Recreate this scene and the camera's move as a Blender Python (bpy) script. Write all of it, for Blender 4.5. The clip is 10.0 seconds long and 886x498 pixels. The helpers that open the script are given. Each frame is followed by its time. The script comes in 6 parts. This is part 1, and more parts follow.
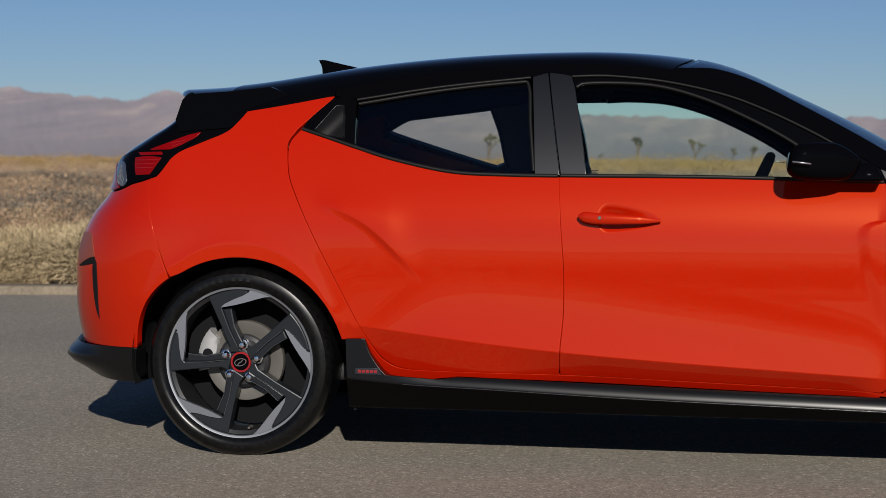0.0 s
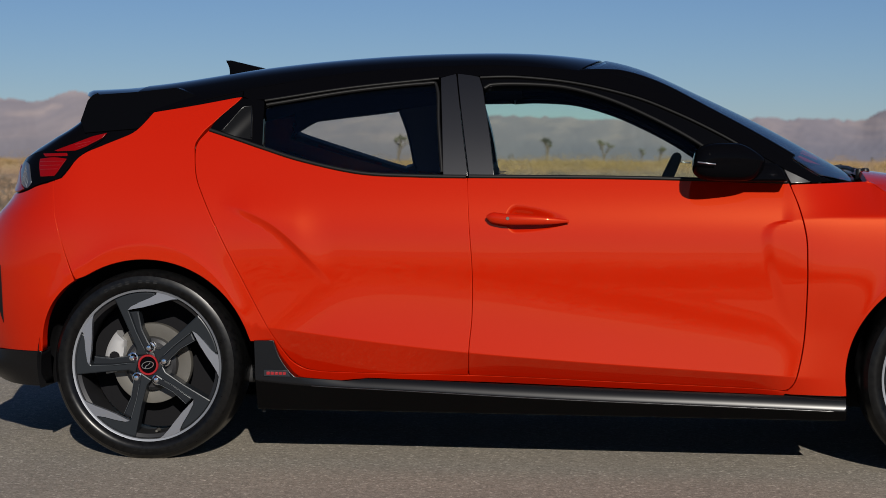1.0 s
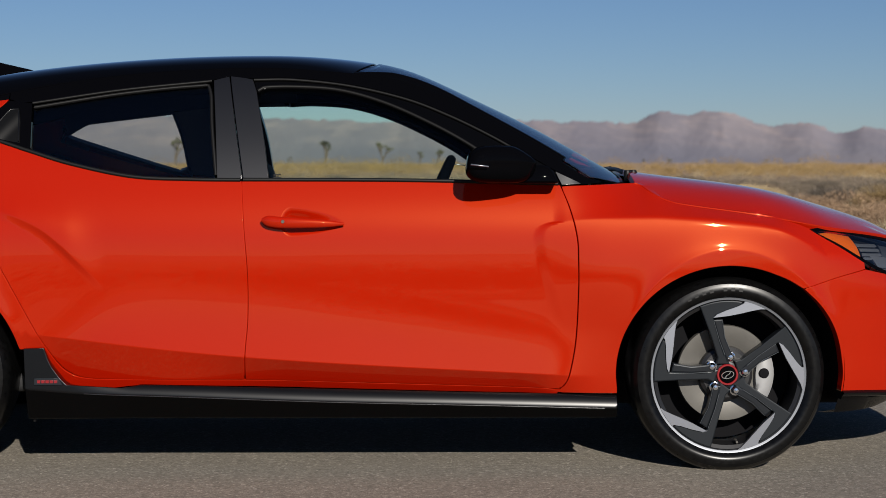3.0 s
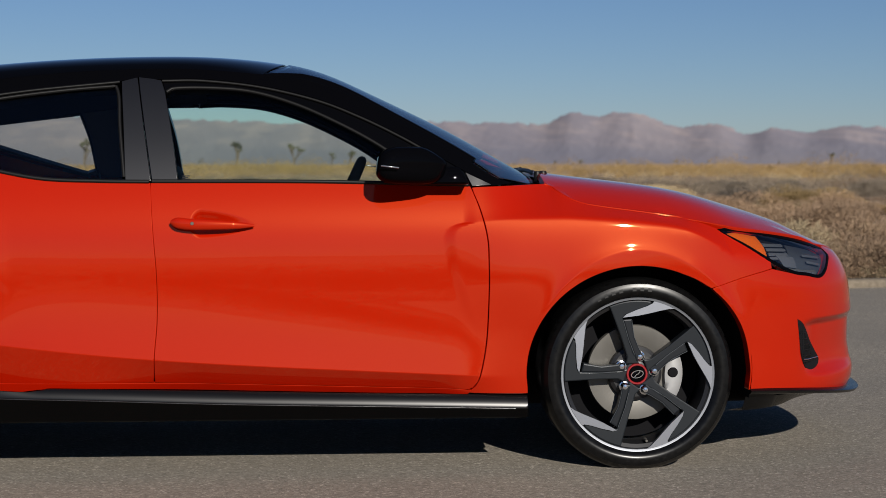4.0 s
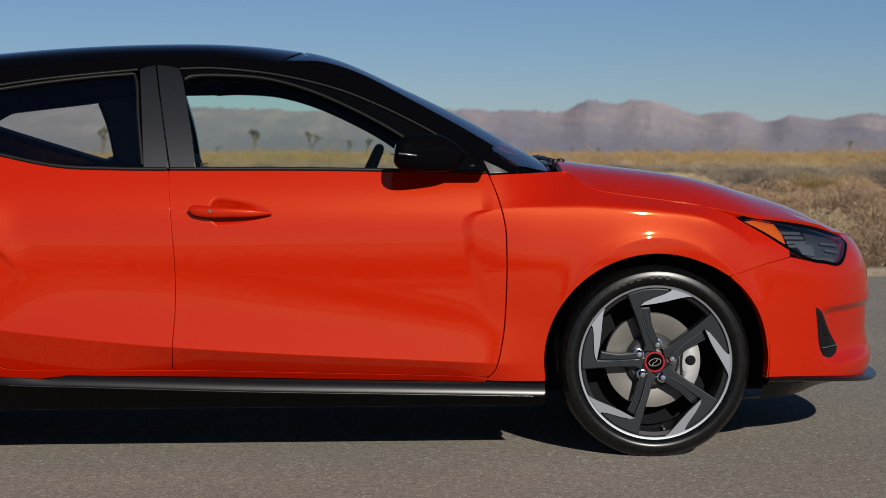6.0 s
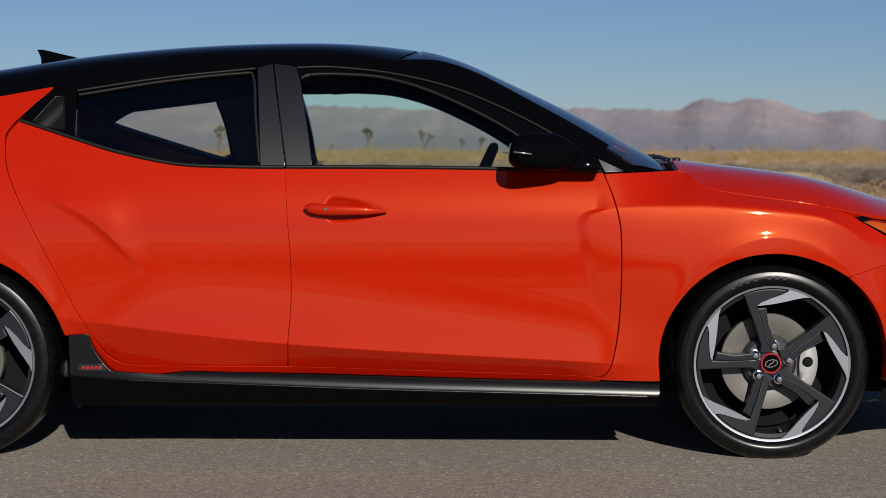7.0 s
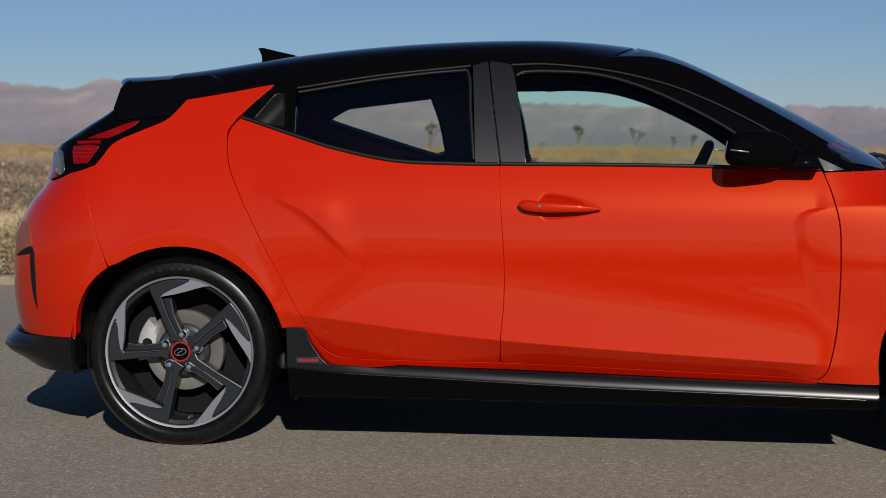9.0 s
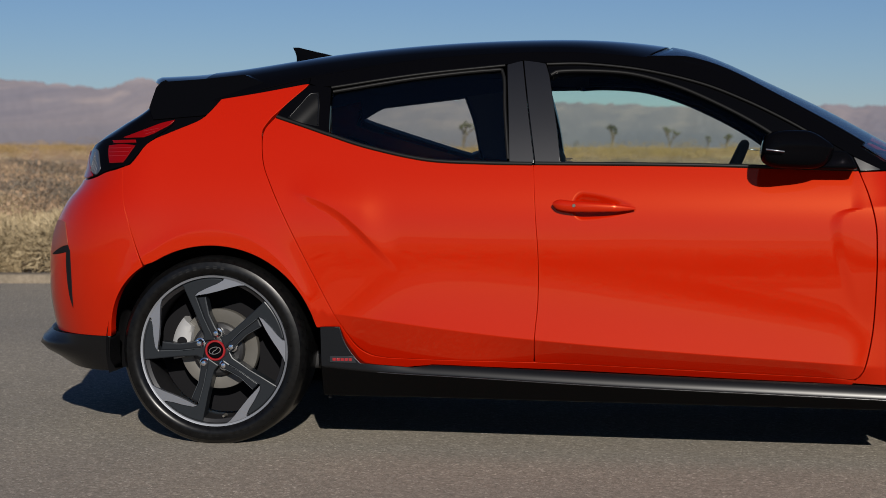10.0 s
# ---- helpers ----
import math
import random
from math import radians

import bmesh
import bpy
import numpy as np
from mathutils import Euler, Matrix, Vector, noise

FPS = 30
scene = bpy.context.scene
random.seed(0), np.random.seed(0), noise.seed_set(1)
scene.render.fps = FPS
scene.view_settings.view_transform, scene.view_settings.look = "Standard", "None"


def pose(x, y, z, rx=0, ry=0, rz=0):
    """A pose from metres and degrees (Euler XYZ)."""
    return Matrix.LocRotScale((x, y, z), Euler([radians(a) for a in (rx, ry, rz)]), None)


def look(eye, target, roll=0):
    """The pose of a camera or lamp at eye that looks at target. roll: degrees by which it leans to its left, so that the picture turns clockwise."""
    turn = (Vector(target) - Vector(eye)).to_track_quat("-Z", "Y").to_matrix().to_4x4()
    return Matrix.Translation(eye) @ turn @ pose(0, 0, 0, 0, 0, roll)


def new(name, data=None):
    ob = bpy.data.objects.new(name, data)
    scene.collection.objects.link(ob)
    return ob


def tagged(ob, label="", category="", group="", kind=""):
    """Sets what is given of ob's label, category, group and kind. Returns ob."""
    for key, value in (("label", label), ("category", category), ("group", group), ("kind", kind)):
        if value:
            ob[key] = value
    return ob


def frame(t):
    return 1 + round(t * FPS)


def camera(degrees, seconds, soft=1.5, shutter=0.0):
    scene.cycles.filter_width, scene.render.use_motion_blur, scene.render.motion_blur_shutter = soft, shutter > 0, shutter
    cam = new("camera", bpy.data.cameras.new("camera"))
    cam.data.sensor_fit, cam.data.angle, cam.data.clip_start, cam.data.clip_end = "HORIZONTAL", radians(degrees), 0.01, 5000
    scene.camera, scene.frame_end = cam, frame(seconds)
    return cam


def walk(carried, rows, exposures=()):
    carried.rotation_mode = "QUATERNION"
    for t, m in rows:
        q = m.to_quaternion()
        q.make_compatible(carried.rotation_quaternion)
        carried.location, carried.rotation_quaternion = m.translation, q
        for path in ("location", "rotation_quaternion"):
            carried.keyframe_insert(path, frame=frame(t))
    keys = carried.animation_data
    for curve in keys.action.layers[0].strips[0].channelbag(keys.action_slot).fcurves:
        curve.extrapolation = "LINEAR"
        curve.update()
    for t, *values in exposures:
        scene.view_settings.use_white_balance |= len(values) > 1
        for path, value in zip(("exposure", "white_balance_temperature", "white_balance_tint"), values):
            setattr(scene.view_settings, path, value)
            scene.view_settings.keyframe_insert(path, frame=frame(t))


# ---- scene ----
from mathutils.geometry import delaunay_2d_cdt

cam = camera(29.32, 10.0, soft=0.8)
cam.data.dof.use_dof, cam.data.dof.focus_distance, cam.data.dof.aperture_fstop = True, 5.65, 5.6
# tripod head: the pan axis leans a little, the lens sits ahead of it
HEAD = pose(1.5954, -6.4410, 0.9986) @ pose(0, 0, 0, 1.507, 0, 0) @ pose(0, 0, 0, 0, -0.7055, 0)
# seconds, pan, tilt
ROWS = [
    (0.0, 9.303, -4.455), (0.5, 7.983, -4.458), (1.0, 6.266, -4.459), (1.5, 4.421, -4.461), (2.0, 2.588, -4.456), (2.5, 0.696, -4.452), (3.0, -1.190, -4.448),
    (3.2, -1.95, -4.446), (3.7, -3.55, -4.443), (4.3, -4.545, -4.439), (4.5, -4.708, -4.438), (4.7, -4.80, -4.438), (4.9, -4.86, -4.438), (4.934, -4.863, -4.438),
    (4.967, -5.897, -4.852), (5.0, -5.891, -4.852), (5.2, -5.70, -4.851), (5.5, -5.208, -4.851), (5.7, -4.606, -4.852), (6.2, -2.86, -4.853), (6.8, -0.61, -4.855),
    (7.0, 0.233, -4.856), (7.5, 2.196, -4.860), (8.0, 4.070, -4.862), (8.5, 5.838, -4.864), (9.0, 7.327, -4.868), (9.5, 8.208, -4.871), (10.0, 8.463, -4.874),
]
walk(cam, [(t, HEAD @ pose(0, 0, 0, 0, 0, a) @ pose(0, 0.1084, 0) @ pose(0, 0, 0, 90 + b, 0, 0) @ pose(0, 0, 0, 0, 0, -0.6484)) for t, a, b in ROWS])

# ---- light ----
SUN_FROM = Vector((0.26, -1.0, 0.49)).normalized()
world = bpy.data.worlds.new("world")
scene.world = world
world.use_nodes = True
wn = world.node_tree.nodes
sky = wn.new("ShaderNodeTexSky")
sky.sky_type, sky.sun_disc = "NISHITA", False
sky.sun_elevation, sky.sun_rotation = math.asin(SUN_FROM.z), math.atan2(SUN_FROM.x, SUN_FROM.y)
sky.air_density, sky.dust_density, sky.ozone_density, sky.altitude = 1.0, 0.2, 5.5, 1200
wn["Background"].inputs[1].default_value = 0.05
clear = wn.new("ShaderNodeMix")
clear.data_type, clear.blend_type = "RGBA", "MULTIPLY"
clear.inputs[0].default_value, clear.inputs[7].default_value = 1.0, (0.826, 0.842, 0.942, 1)
world.node_tree.links.new(sky.outputs[0], clear.inputs[6])
world.node_tree.links.new(clear.outputs[2], wn["Background"].inputs[0])
sun = new("sun", bpy.data.lights.new("sun", "SUN"))
sun.data.energy, sun.data.angle, sun.data.color = 5.0, radians(0.53), (1.0, 0.94, 0.86)
sun.matrix_world = look(SUN_FROM * 50, (0, 0, 0))
scene.view_settings.exposure = 0.25


# ---- materials ----
def material(name, colour, rough=0.5, metal=0.0, coat=0.0, spec=0.5):
    m = bpy.data.materials.new(name)
    m.use_nodes = True
    b = m.node_tree.nodes["Principled BSDF"]
    b.inputs["Base Color"].default_value = (*colour, 1)
    b.inputs["Roughness"].default_value = rough
    b.inputs["Metallic"].default_value = metal
    b.inputs["Coat Weight"].default_value = coat
    b.inputs["Coat Roughness"].default_value = 0.02
    b.inputs["Specular IOR Level"].default_value = spec
    return m


def noise_node(m, scale, detail=4.0, rough=0.55, stretch=None):
    t = m.node_tree
    n = t.nodes.new("ShaderNodeTexNoise")
    n.inputs["Scale"].default_value, n.inputs["Detail"].default_value, n.inputs["Roughness"].default_value = scale, detail, rough
    c = t.nodes.new("ShaderNodeTexCoord")
    if stretch:
        mp = t.nodes.new("ShaderNodeMapping")
        mp.inputs["Scale"].default_value = stretch
        t.links.new(c.outputs["Object"], mp.inputs[0])
        t.links.new(mp.outputs[0], n.inputs["Vector"])
    else:
        t.links.new(c.outputs["Object"], n.inputs["Vector"])
    return n


def ramp(m, source, *stops):
    t = m.node_tree
    r = t.nodes.new("ShaderNodeValToRGB")
    while len(r.color_ramp.elements) < len(stops):
        r.color_ramp.elements.new(0.5)
    for e, (p, c) in zip(r.color_ramp.elements, stops):
        e.position, e.color = p, (*c, 1)
    t.links.new(source, r.inputs[0])
    return r.outputs[0]


def mix(m, kind, a, b, factor=1.0):
    t = m.node_tree
    x = t.nodes.new("ShaderNodeMix")
    x.data_type, x.blend_type = "RGBA", kind
    if isinstance(factor, float):
        x.inputs[0].default_value = factor
    else:
        t.links.new(factor, x.inputs[0])
    for socket, v in ((x.inputs[6], a), (x.inputs[7], b)):
        if isinstance(v, tuple):
            socket.default_value = (*v, 1)
        else:
            t.links.new(v, socket)
    return x.outputs[2]


def base(m, colour):
    m.node_tree.links.new(colour, m.node_tree.nodes["Principled BSDF"].inputs["Base Color"])


def bump(m, source, strength, distance):
    t = m.node_tree
    b = t.nodes.new("ShaderNodeBump")
    b.inputs["Strength"].default_value, b.inputs["Distance"].default_value = strength, distance
    t.links.new(source, b.inputs["Height"])
    t.links.new(b.outputs[0], t.nodes["Principled BSDF"].inputs["Normal"])


def rough_by(m, source, low, high):
    t = m.node_tree
    r = t.nodes.new("ShaderNodeMapRange")
    r.inputs["To Min"].default_value, r.inputs["To Max"].default_value = low, high
    t.links.new(source, r.inputs[0])
    t.links.new(r.outputs[0], t.nodes["Principled BSDF"].inputs["Roughness"])


PAINT = material("orange_red_paint", (0.30, 0.008, 0.0004), 0.37, 0.0, 0.24, 0.20)
n = noise_node(PAINT, 2600, 1)
b = PAINT.node_tree.nodes["Principled BSDF"].inputs
b["Specular Tint"].default_value, b["Coat IOR"].default_value = (1.0, 0.30, 0.09, 1), 1.6
base(PAINT, ramp(PAINT, n.outputs[0], (0.3, (0.283, 0.0048, 0.0002)), (0.7, (0.347, 0.0072, 0.0004))))
# tinted clear lacquer over the colour
lacquer, layers = (PAINT.node_tree.nodes.new("ShaderNode" + k) for k in ("BsdfGlossy", "MixShader"))
lacquer.inputs["Color"].default_value, lacquer.inputs["Roughness"].default_value = (1.0, 0.72, 0.26, 1), 0.022
layers.inputs[0].default_value = 0.059
PAINT.node_tree.links.new(PAINT.node_tree.nodes["Principled BSDF"].outputs[0], layers.inputs[1])
PAINT.node_tree.links.new(lacquer.outputs[0], layers.inputs[2])
PAINT.node_tree.links.new(layers.outputs[0], PAINT.node_tree.nodes["Material Output"].inputs[0])
GLOSS_BLACK = material("gloss_black_paint", (0.0015, 0.0015, 0.002), 0.25, 0.0, 0.45, 0.0)
GLOSS_BLACK.node_tree.nodes["Principled BSDF"].inputs["Coat IOR"].default_value = 1.42


def edge_gloss(m, low, high, blend):
    """Clear coat that mirrors more at a flat angle."""
    t = m.node_tree
    lw, mr = t.nodes.new("ShaderNodeLayerWeight"), t.nodes.new("ShaderNodeMapRange")
    lw.inputs[0].default_value = blend
    mr.inputs["From Min"].default_value, mr.inputs["From Max"].default_value = 0.74, 0.97
    mr.inputs["To Min"].default_value, mr.inputs["To Max"].default_value = low, high
    t.links.new(lw.outputs["Facing"], mr.inputs[0])
    t.links.new(mr.outputs[0], t.nodes["Principled BSDF"].inputs["Coat Weight"])


edge_gloss(GLOSS_BLACK, 0.12, 1.0, 0.5)
edge_gloss(PAINT, 0.16, 1.0, 0.5)
SATIN_BLACK = material("satin_black_trim", (0.003, 0.003, 0.0035), 0.3, spec=0.4)
n = noise_node(SATIN_BLACK, 900, 2)
rough_by(SATIN_BLACK, n.outputs[0], 0.24, 0.33)
PLASTIC = material("black_plastic", (0.004, 0.004, 0.0045), 0.45, spec=0.25)
n = noise_node(PLASTIC, 1400, 2)
bump(PLASTIC, n.outputs[0], 0.25, 0.0005)
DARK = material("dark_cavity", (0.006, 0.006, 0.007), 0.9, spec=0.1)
RUBBER = material("tyre_rubber", (0.013, 0.013, 0.014), 0.30, spec=0.24)
n = noise_node(RUBBER, 60, 4)
base(RUBBER, ramp(RUBBER, n.outputs[0], (0.35, (0.002, 0.002, 0.0022)), (0.75, (0.0045, 0.0045, 0.0045))))
rough_by(RUBBER, n.outputs[0], 0.24, 0.34)
FRAME_BLACK = material("black_frame_paint", (0.0015, 0.0015, 0.0018), 0.16, spec=0.10)
# lighter alloy that paints highlights on the spoke ridges
SPOKE_GLINT = material("spoke_glint_alloy", (0.10, 0.11, 0.12), 0.3, 0.6)
SEAL = material("window_seal_rubber", (0.005, 0.005, 0.005), 0.5, spec=0.2)
ALLOY_GREY = material("dark_grey_alloy", (0.012, 0.0145, 0.0175), 0.36, 0.2, spec=0.28)
ALLOY_FLANK = material("grey_alloy_flank", (0.012, 0.014, 0.017), 0.34, 0.3, spec=0.3)
ALLOY_CUT = material("machined_alloy", (0.30, 0.315, 0.35), 0.27, 0.85)
n = noise_node(ALLOY_CUT, 500, 2)
rough_by(ALLOY_CUT, n.outputs[0], 0.28, 0.40)
ALLOY_LIP = material("machined_rim_lip", (0.19, 0.20, 0.22), 0.5, 0.85)
BARREL = material("black_alloy", (0.010, 0.010, 0.011), 0.4)
STEEL = material("brake_steel", (0.095, 0.090, 0.080), 0.45, 0.4)
n = noise_node(STEEL, 40, 3, stretch=(1, 1, 1))
rough_by(STEEL, n.outputs[0], 0.35, 0.55)
CALIPER = material("cast_grey", (0.30, 0.30, 0.30), 0.5, 0.3)
CHROME = material("chrome", (0.75, 0.76, 0.78), 0.12, 1.0)
RED_TRIM = material("red_enamel", (0.20, 0.005, 0.008), 0.3, 0.0, 0.5)
AMBER = material("amber_lens", (0.47, 0.082, 0.004), 0.2, 0.0, 1.0)
RED_LENS = material("red_lens", (0.14, 0.0008, 0.0008), 0.15, 0.0, 0.2, 0.2)
CLEAR_LENS = material("clear_lens", (0.115, 0.12, 0.135), 0.16, 0.4, 0.5)
LAMP_GREY = material("lamp_blue_grey", (0.075, 0.083, 0.098), 0.3, 0.5, 0.3)
SEAT = material("dark_seat_fabric", (0.02, 0.021, 0.024), 0.85)
n = noise_node(SEAT, 300, 2)
bump(SEAT, n.outputs[0], 0.3, 0.001)
SEAT_GREY = material("grey_seat_insert", (0.06, 0.062, 0.07), 0.85)
SKIRT = material("satin_black_skirt", (0.0015, 0.0015, 0.0018), 0.27, spec=0.33)
# darker skirt black, for the shade on its lower face
SKIRT_SHADE = material("shaded_skirt_plastic", (0.0010, 0.0010, 0.0011), 0.2, spec=0.12)
n = noise_node(SKIRT_SHADE, 1400, 2)
bump(SKIRT_SHADE, n.outputs[0], 0.2, 0.0005)
# glossier black for the highlight line on the skirt crease
SKIRT_GLINT = material("skirt_highlight_black", (0.004, 0.004, 0.0045), 0.24, spec=0.9)
PILLAR = material("satin_pillar_film", (0.004, 0.0038, 0.004), 0.29, spec=0.9)
GRIP = material("worn_black_grip", (0.003, 0.003, 0.003), 0.32, spec=0.2)
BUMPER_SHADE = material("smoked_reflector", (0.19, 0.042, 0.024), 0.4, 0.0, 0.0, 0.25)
RUBBER_MARK = material("raised_rubber", (0.004, 0.004, 0.004), 0.45, spec=0.2)
CABIN = material("dark_cabin_plastic", (0.012, 0.012, 0.013), 0.7)


def glass(name, tint, gloss=0.07, edge=0.35):
    m = bpy.data.materials.new(name)
    m.use_nodes = True
    t = m.node_tree
    t.nodes.remove(t.nodes["Principled BSDF"])
    see, shine, both, lw, mr = (t.nodes.new("ShaderNode" + k) for k in ("BsdfTransparent", "BsdfGlossy", "MixShader", "LayerWeight", "MapRange"))
    see.inputs[0].default_value = (*tint, 1)
    shine.inputs["Roughness"].default_value = 0.01
    lw.inputs[0].default_value = edge
    mr.inputs["To Min"].default_value, mr.inputs["To Max"].default_value = gloss, 0.95
    t.links.new(lw.outputs["Fresnel"], mr.inputs[0])
    t.links.new(mr.outputs[0], both.inputs[0])
    t.links.new(see.outputs[0], both.inputs[1])
    t.links.new(shine.outputs[0], both.inputs[2])
    t.links.new(both.outputs[0], t.nodes["Material Output"].inputs[0])
    return m


GLASS = glass("green_tinted_glass", (0.91, 0.99, 0.925), 0.0, 0.28)
DARK_GLASS = glass("privacy_glass", (0.88, 0.90, 0.88), 0.028, 0.28)
SCREEN_GLASS = glass("windscreen_glass", (0.55, 0.66, 0.66), 0.12, 0.78)
LAMP_GLASS = glass("lamp_glass", (0.90, 0.92, 0.93), 0.06)

ASPHALT = material("asphalt", (0.12, 0.11, 0.1), 0.9, spec=0.3)


def stones(scale):
    v = ASPHALT.node_tree.nodes.new("ShaderNodeTexVoronoi")
    v.inputs["Scale"].default_value = scale
    c = ASPHALT.node_tree.nodes.new("ShaderNodeTexCoord")
    ASPHALT.node_tree.links.new(c.outputs["Object"], v.inputs["Vector"])
    grey = ASPHALT.node_tree.nodes.new("ShaderNodeSeparateColor")
    ASPHALT.node_tree.links.new(v.outputs["Color"], grey.inputs[0])
    return grey.outputs[0], v.outputs["Distance"]


# stones of two sizes in worn binder, patches of wear
(s1, d1), (s2, d2) = stones(140), stones(300)
n1, n2 = noise_node(ASPHALT, 34, 4, 0.7), noise_node(ASPHALT, 0.55, 5, 0.6)
c = ramp(ASPHALT, s1, (0.0, (0.140, 0.126, 0.106)), (0.45, (0.179, 0.162, 0.136)), (0.92, (0.225, 0.204, 0.171)), (1.0, (0.34, 0.31, 0.275)))
c = mix(ASPHALT, "MULTIPLY", c, ramp(ASPHALT, s2, (0.0, (0.80, 0.80, 0.80)), (0.9, (1.14, 1.14, 1.14)), (1.0, (1.4, 1.4, 1.38))))
c = mix(ASPHALT, "MULTIPLY", c, ramp(ASPHALT, n1.outputs[0], (0.3, (0.80, 0.80, 0.80)), (0.7, (1.2, 1.2, 1.2))))
base(ASPHALT, mix(ASPHALT, "MULTIPLY", c, ramp(ASPHALT, n2.outputs[0], (0.3, (0.84, 0.84, 0.85)), (0.7, (1.12, 1.1, 1.06)))))
bump(ASPHALT, d1, -0.35, 0.004)
CONCRETE = material("weathered_concrete", (0.4, 0.34, 0.27), 0.92, spec=0.2)
n1, n2 = noise_node(CONCRETE, 30, 6, 0.65), noise_node(CONCRETE, 1.3, 4)
c = ramp(CONCRETE, n1.outputs[0], (0.3, (0.115, 0.096, 0.072)), (0.7, (0.215, 0.180, 0.137)))
base(CONCRETE, mix(CONCRETE, "MULTIPLY", c, ramp(CONCRETE, n2.outputs[0], (0.3, (0.75, 0.75, 0.75)), (0.7, (1.1, 1.08, 1.05)))))
bump(CONCRETE, n1.outputs[0], 0.6, 0.01)
SAND = material("desert_soil", (0.36, 0.27, 0.17), 0.95, spec=0.15)
n1, n2, n3 = noise_node(SAND, 0.35, 6, 0.65), noise_node(SAND, 9, 6, 0.7), noise_node(SAND, 0.02, 4)
c = ramp(SAND, n1.outputs[0], (0.3, (0.2812, 0.2035, 0.1369)), (0.55, (0.3848, 0.2849, 0.1961)), (0.75, (0.4662, 0.3589, 0.2553)))
c = mix(SAND, "MULTIPLY", c, ramp(SAND, n2.outputs[0], (0.3, (0.78, 0.77, 0.75)), (0.7, (1.1, 1.1, 1.1))))
base(SAND, mix(SAND, "MULTIPLY", c, ramp(SAND, n3.outputs[0], (0.35, (0.8, 0.78, 0.76)), (0.65, (1.08, 1.06, 1.02)))))
bump(SAND, n2.outputs[0], 0.8, 0.06)
# distance haze is mixed into these rock colours
HAZED_ROCK = material("hazed_mountain_rock", (0.3, 0.24, 0.22), 0.95, spec=0.1)
n1, n2, n3 = noise_node(HAZED_ROCK, 0.016, 8, 0.7, (1, 0.05, 1.5)), noise_node(HAZED_ROCK, 0.0023, 4, 0.5, (1, 0.05, 2)), noise_node(HAZED_ROCK, 0.011, 6, 0.6, (1, 0.05, 2.6))
c = ramp(HAZED_ROCK, n1.outputs[0], (0.36, (0.228, 0.218, 0.247)), (0.52, (0.250, 0.236, 0.262)), (0.66, (0.274, 0.255, 0.277)))
# pale tan patches put sunlit slopes into the colour
c = mix(HAZED_ROCK, "MIX", c, (0.370, 0.322, 0.315), ramp(HAZED_ROCK, n3.outputs[0], (0.50, (0, 0, 0)), (0.62, (0.6, 0.6, 0.6))))
# gravel fans along the foot, in haze-tinted blue-grey
lie = HAZED_ROCK.node_tree.nodes.new("ShaderNodeSeparateXYZ")
HAZED_ROCK.node_tree.links.new(HAZED_ROCK.node_tree.nodes.new("ShaderNodeNewGeometry").outputs["Position"], lie.inputs[0])
foot = HAZED_ROCK.node_tree.nodes.new("ShaderNodeMapRange")
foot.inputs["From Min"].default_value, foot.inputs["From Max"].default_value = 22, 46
HAZED_ROCK.node_tree.links.new(lie.outputs["Z"], foot.inputs[0])
c = mix(HAZED_ROCK, "MIX", (0.225, 0.220, 0.250), c, foot.outputs[0])
base(HAZED_ROCK, mix(HAZED_ROCK, "MULTIPLY", c, ramp(HAZED_ROCK, n2.outputs[0], (0.35, (0.90, 0.90, 0.93)), (0.65, (1.14, 1.07, 1.00)))))


def leafy(name, dark, light, rough=0.8):
    m = material(name, light, rough, spec=0.2)
    g = m.node_tree.nodes.new("ShaderNodeNewGeometry")
    o = m.node_tree.nodes.new("ShaderNodeObjectInfo")
    c = ramp(m, g.outputs["Random Per Island"], (0.0, dark), (1.0, light))
    tint = ramp(m, o.outputs["Random"], (0.0, (0.72, 0.73, 0.74)), (1.0, (1.15, 1.12, 1.05)))
    patch = noise_node(m, 0.4, 3)
    c = mix(m, "MULTIPLY", c, ramp(m, patch.outputs[0], (0.36, (0.74, 0.73, 0.74)), (0.64, (1.28, 1.24, 1.16))))
    base(m, mix(m, "MULTIPLY", c, tint))
    return m


STRAW = leafy("dry_straw", (0.37, 0.296, 0.178), (0.50, 0.410, 0.264))
SAGE = leafy("grey_sage", (0.118, 0.101, 0.083), (0.190, 0.162, 0.132))
OLIVE = leafy("olive_scrub", (0.20, 0.140, 0.066), (0.33, 0.235, 0.112))
BROWN = leafy("brown_scrub", (0.225, 0.158, 0.106), (0.335, 0.240, 0.165))
BARK = material("joshua_bark", (0.16, 0.12, 0.085), 0.95)
n = noise_node(BARK, 14, 5)
base(BARK, ramp(BARK, n.outputs[0], (0.3, (0.0666, 0.0518, 0.037)), (0.7, (0.1628, 0.1258, 0.0888))))
SPIKES = leafy("joshua_leaves", (0.11, 0.115, 0.075), (0.21, 0.21, 0.14))



# ---- making meshes ----
def put(name, verts, faces, mat, parent=None, label="", smooth=True, normals=None):
    me = bpy.data.meshes.new(name)
    me.from_pydata([tuple(map(float, v)) for v in verts], [], [tuple(map(int, f)) for f in faces])
    me.materials.append(mat)
    if smooth:
        me.polygons.foreach_set("use_smooth", [True] * len(me.polygons))
    if normals is not None:
        me.normals_split_custom_set_from_vertices([tuple(map(float, v)) for v in normals])
    me.update()
    ob = new(name, me)
    if parent:
        ob.parent = parent
    if label:
        ob["label"] = label
    return ob


